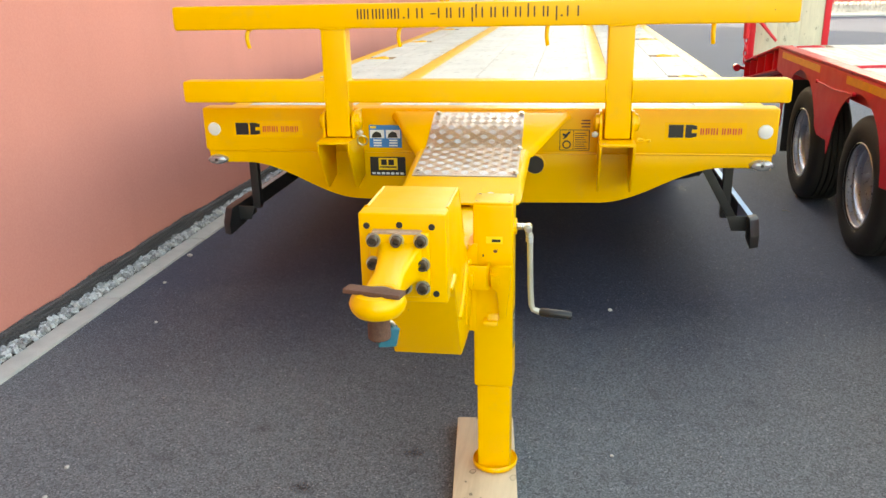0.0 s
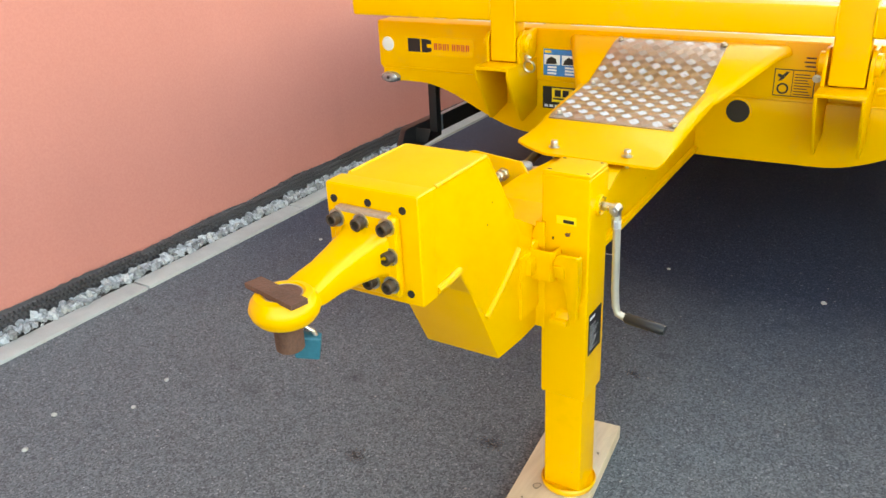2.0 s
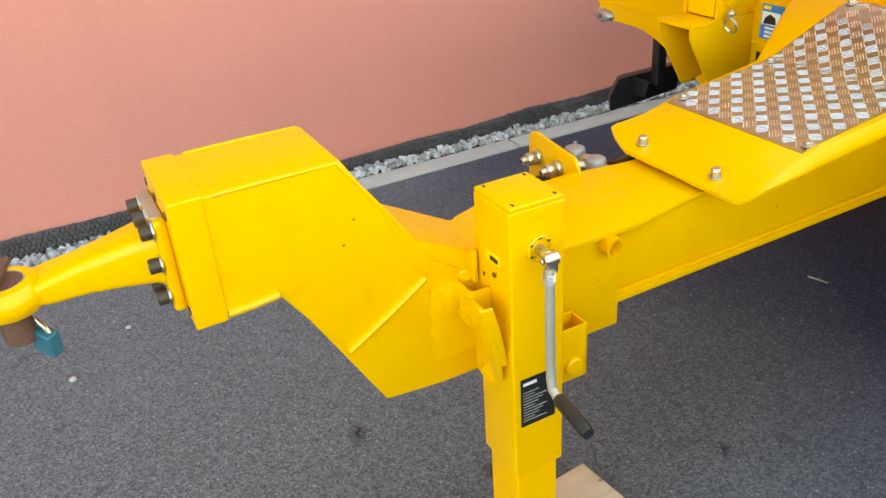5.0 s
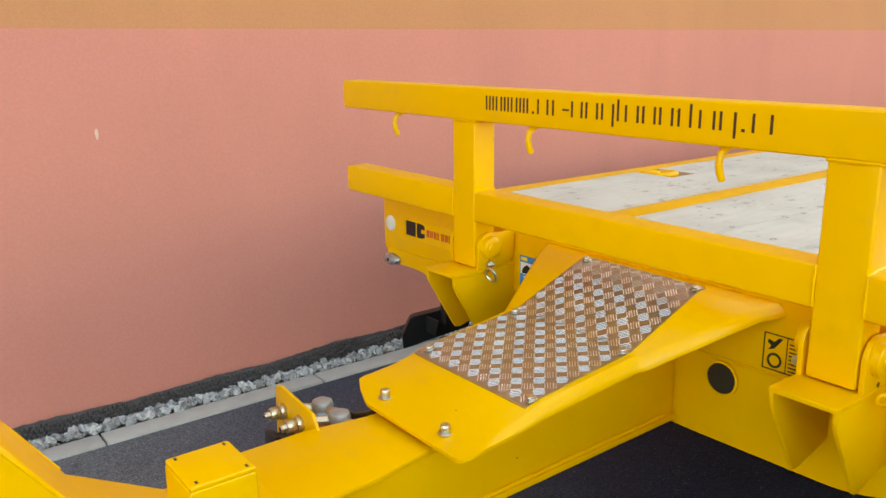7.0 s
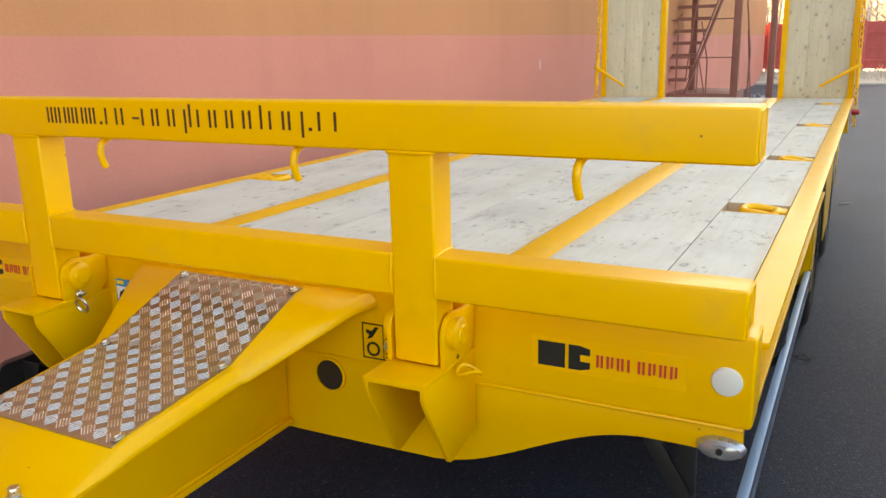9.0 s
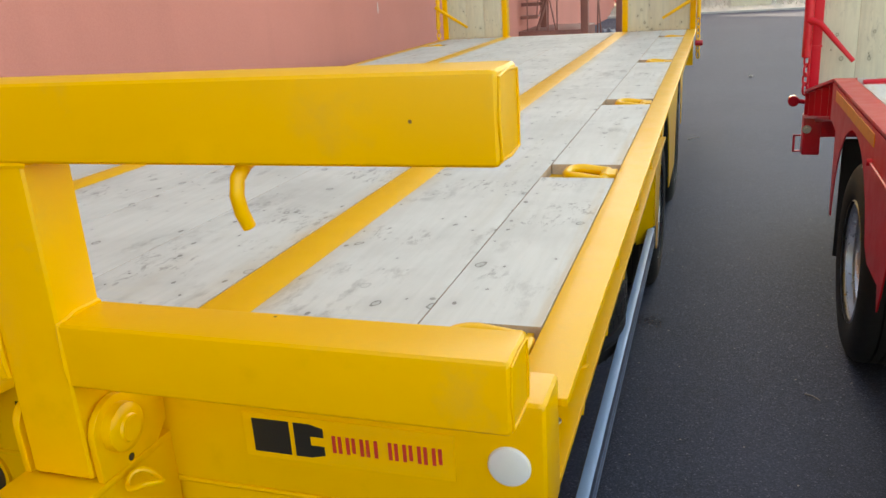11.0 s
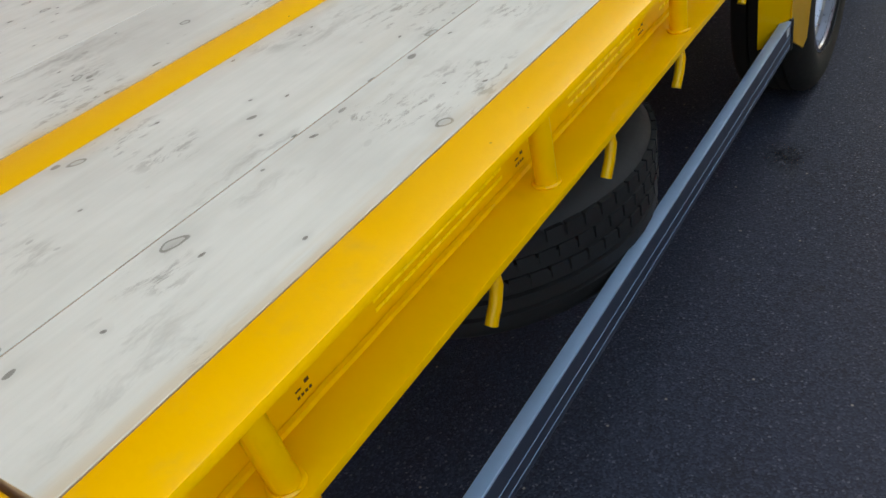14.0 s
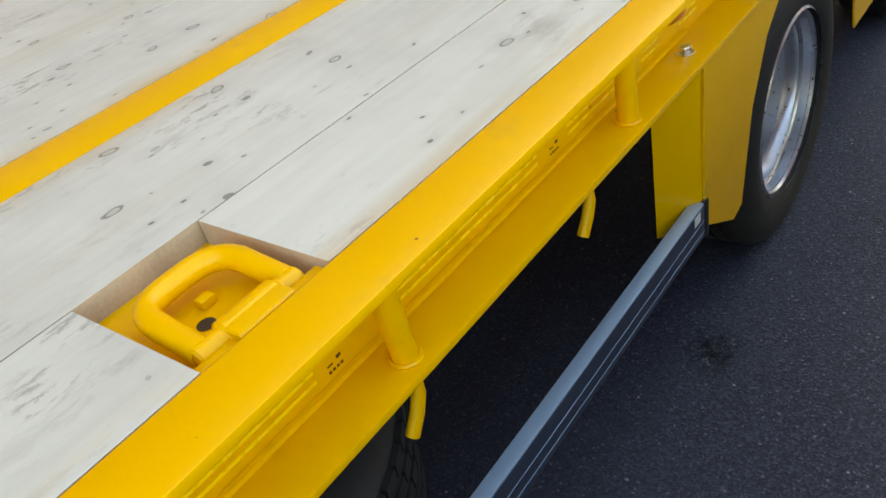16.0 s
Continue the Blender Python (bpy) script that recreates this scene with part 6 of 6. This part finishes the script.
# ---- small litter on the asphalt ----
def stone_mesh(r, seed):
    random.seed(seed)
    bm = bmesh.new()
    bmesh.ops.create_icosphere(bm, subdivisions=2, radius=r)
    for v in bm.verts:
        v.co *= random.uniform(0.82, 1.12)
        v.co.z *= 0.6
    return bm


for k, (x, y, r) in enumerate(((0.629, 0.103, 0.011), (-1.794, 0.689, 0.016), (-1.73, 0.245, 0.011), (-1.513, -0.266, 0.009), (-1.216, -1.452, 0.009), (-1.187, -1.614, 0.008),
                               (-1.385, -1.768, 0.01), (0.586, -1.163, 0.007), (-1.3, -1.925, 0.01), (-1.096, -2.125, 0.012), (0.026, 0.138, 0.008), (1.959, 11.257, 0.03))):
    thing("pebble", moved(stone_mesh(r, 50 + k), Matrix.Translation((x, y, r * 0.5))), STONE, "small pale stone lying on the asphalt", "pebble", "pebbles on the asphalt")


def twig(pts, r):
    n = len(pts) - 1
    return thing("twig", sweep(pts, [r * (1 - 0.5 * i / n) for i in range(n + 1)], 6), BARK, "short dry twig lying on the asphalt", "twig", "twigs on the asphalt")


twig([(-0.288, 0.154, 0.004), (-0.255, 0.161, 0.006), (-0.223, 0.174, 0.004)], 0.004)
twig([(1.841, 1.981, 0.003), (1.862, 1.968, 0.006), (1.875, 1.958, 0.004), (1.888, 1.941, 0.003)], 0.003)
twig([(1.27, 6.8, 0.004), (1.31, 6.826, 0.012), (1.36, 6.9, 0.004)], 0.009)


def oil_spot(x, y, sx, sy):
    bm = bmesh.new()
    bmesh.ops.create_circle(bm, cap_ends=True, segments=24, radius=0.115)
    ob = new("oil_spot", mesh_of("oil_spot", bm, OIL))
    ob.matrix_world = Matrix.Translation((x, y, 0.0015)) @ Matrix.Diagonal((sx, sy, 1, 1))
    return tagged(ob, "dark oil spot soaked into the asphalt", "stain", "oil spots", kind="structure")


for x, y, sx, sy in ((-0.395, -1.46, 0.42, 0.36), (0.164, -0.68, 0.3, 0.25), (-0.077, -1.224, 0.45, 0.32), (1.25, 2.56, 0.7, 0.9)):
    oil_spot(x, y, sx, sy)
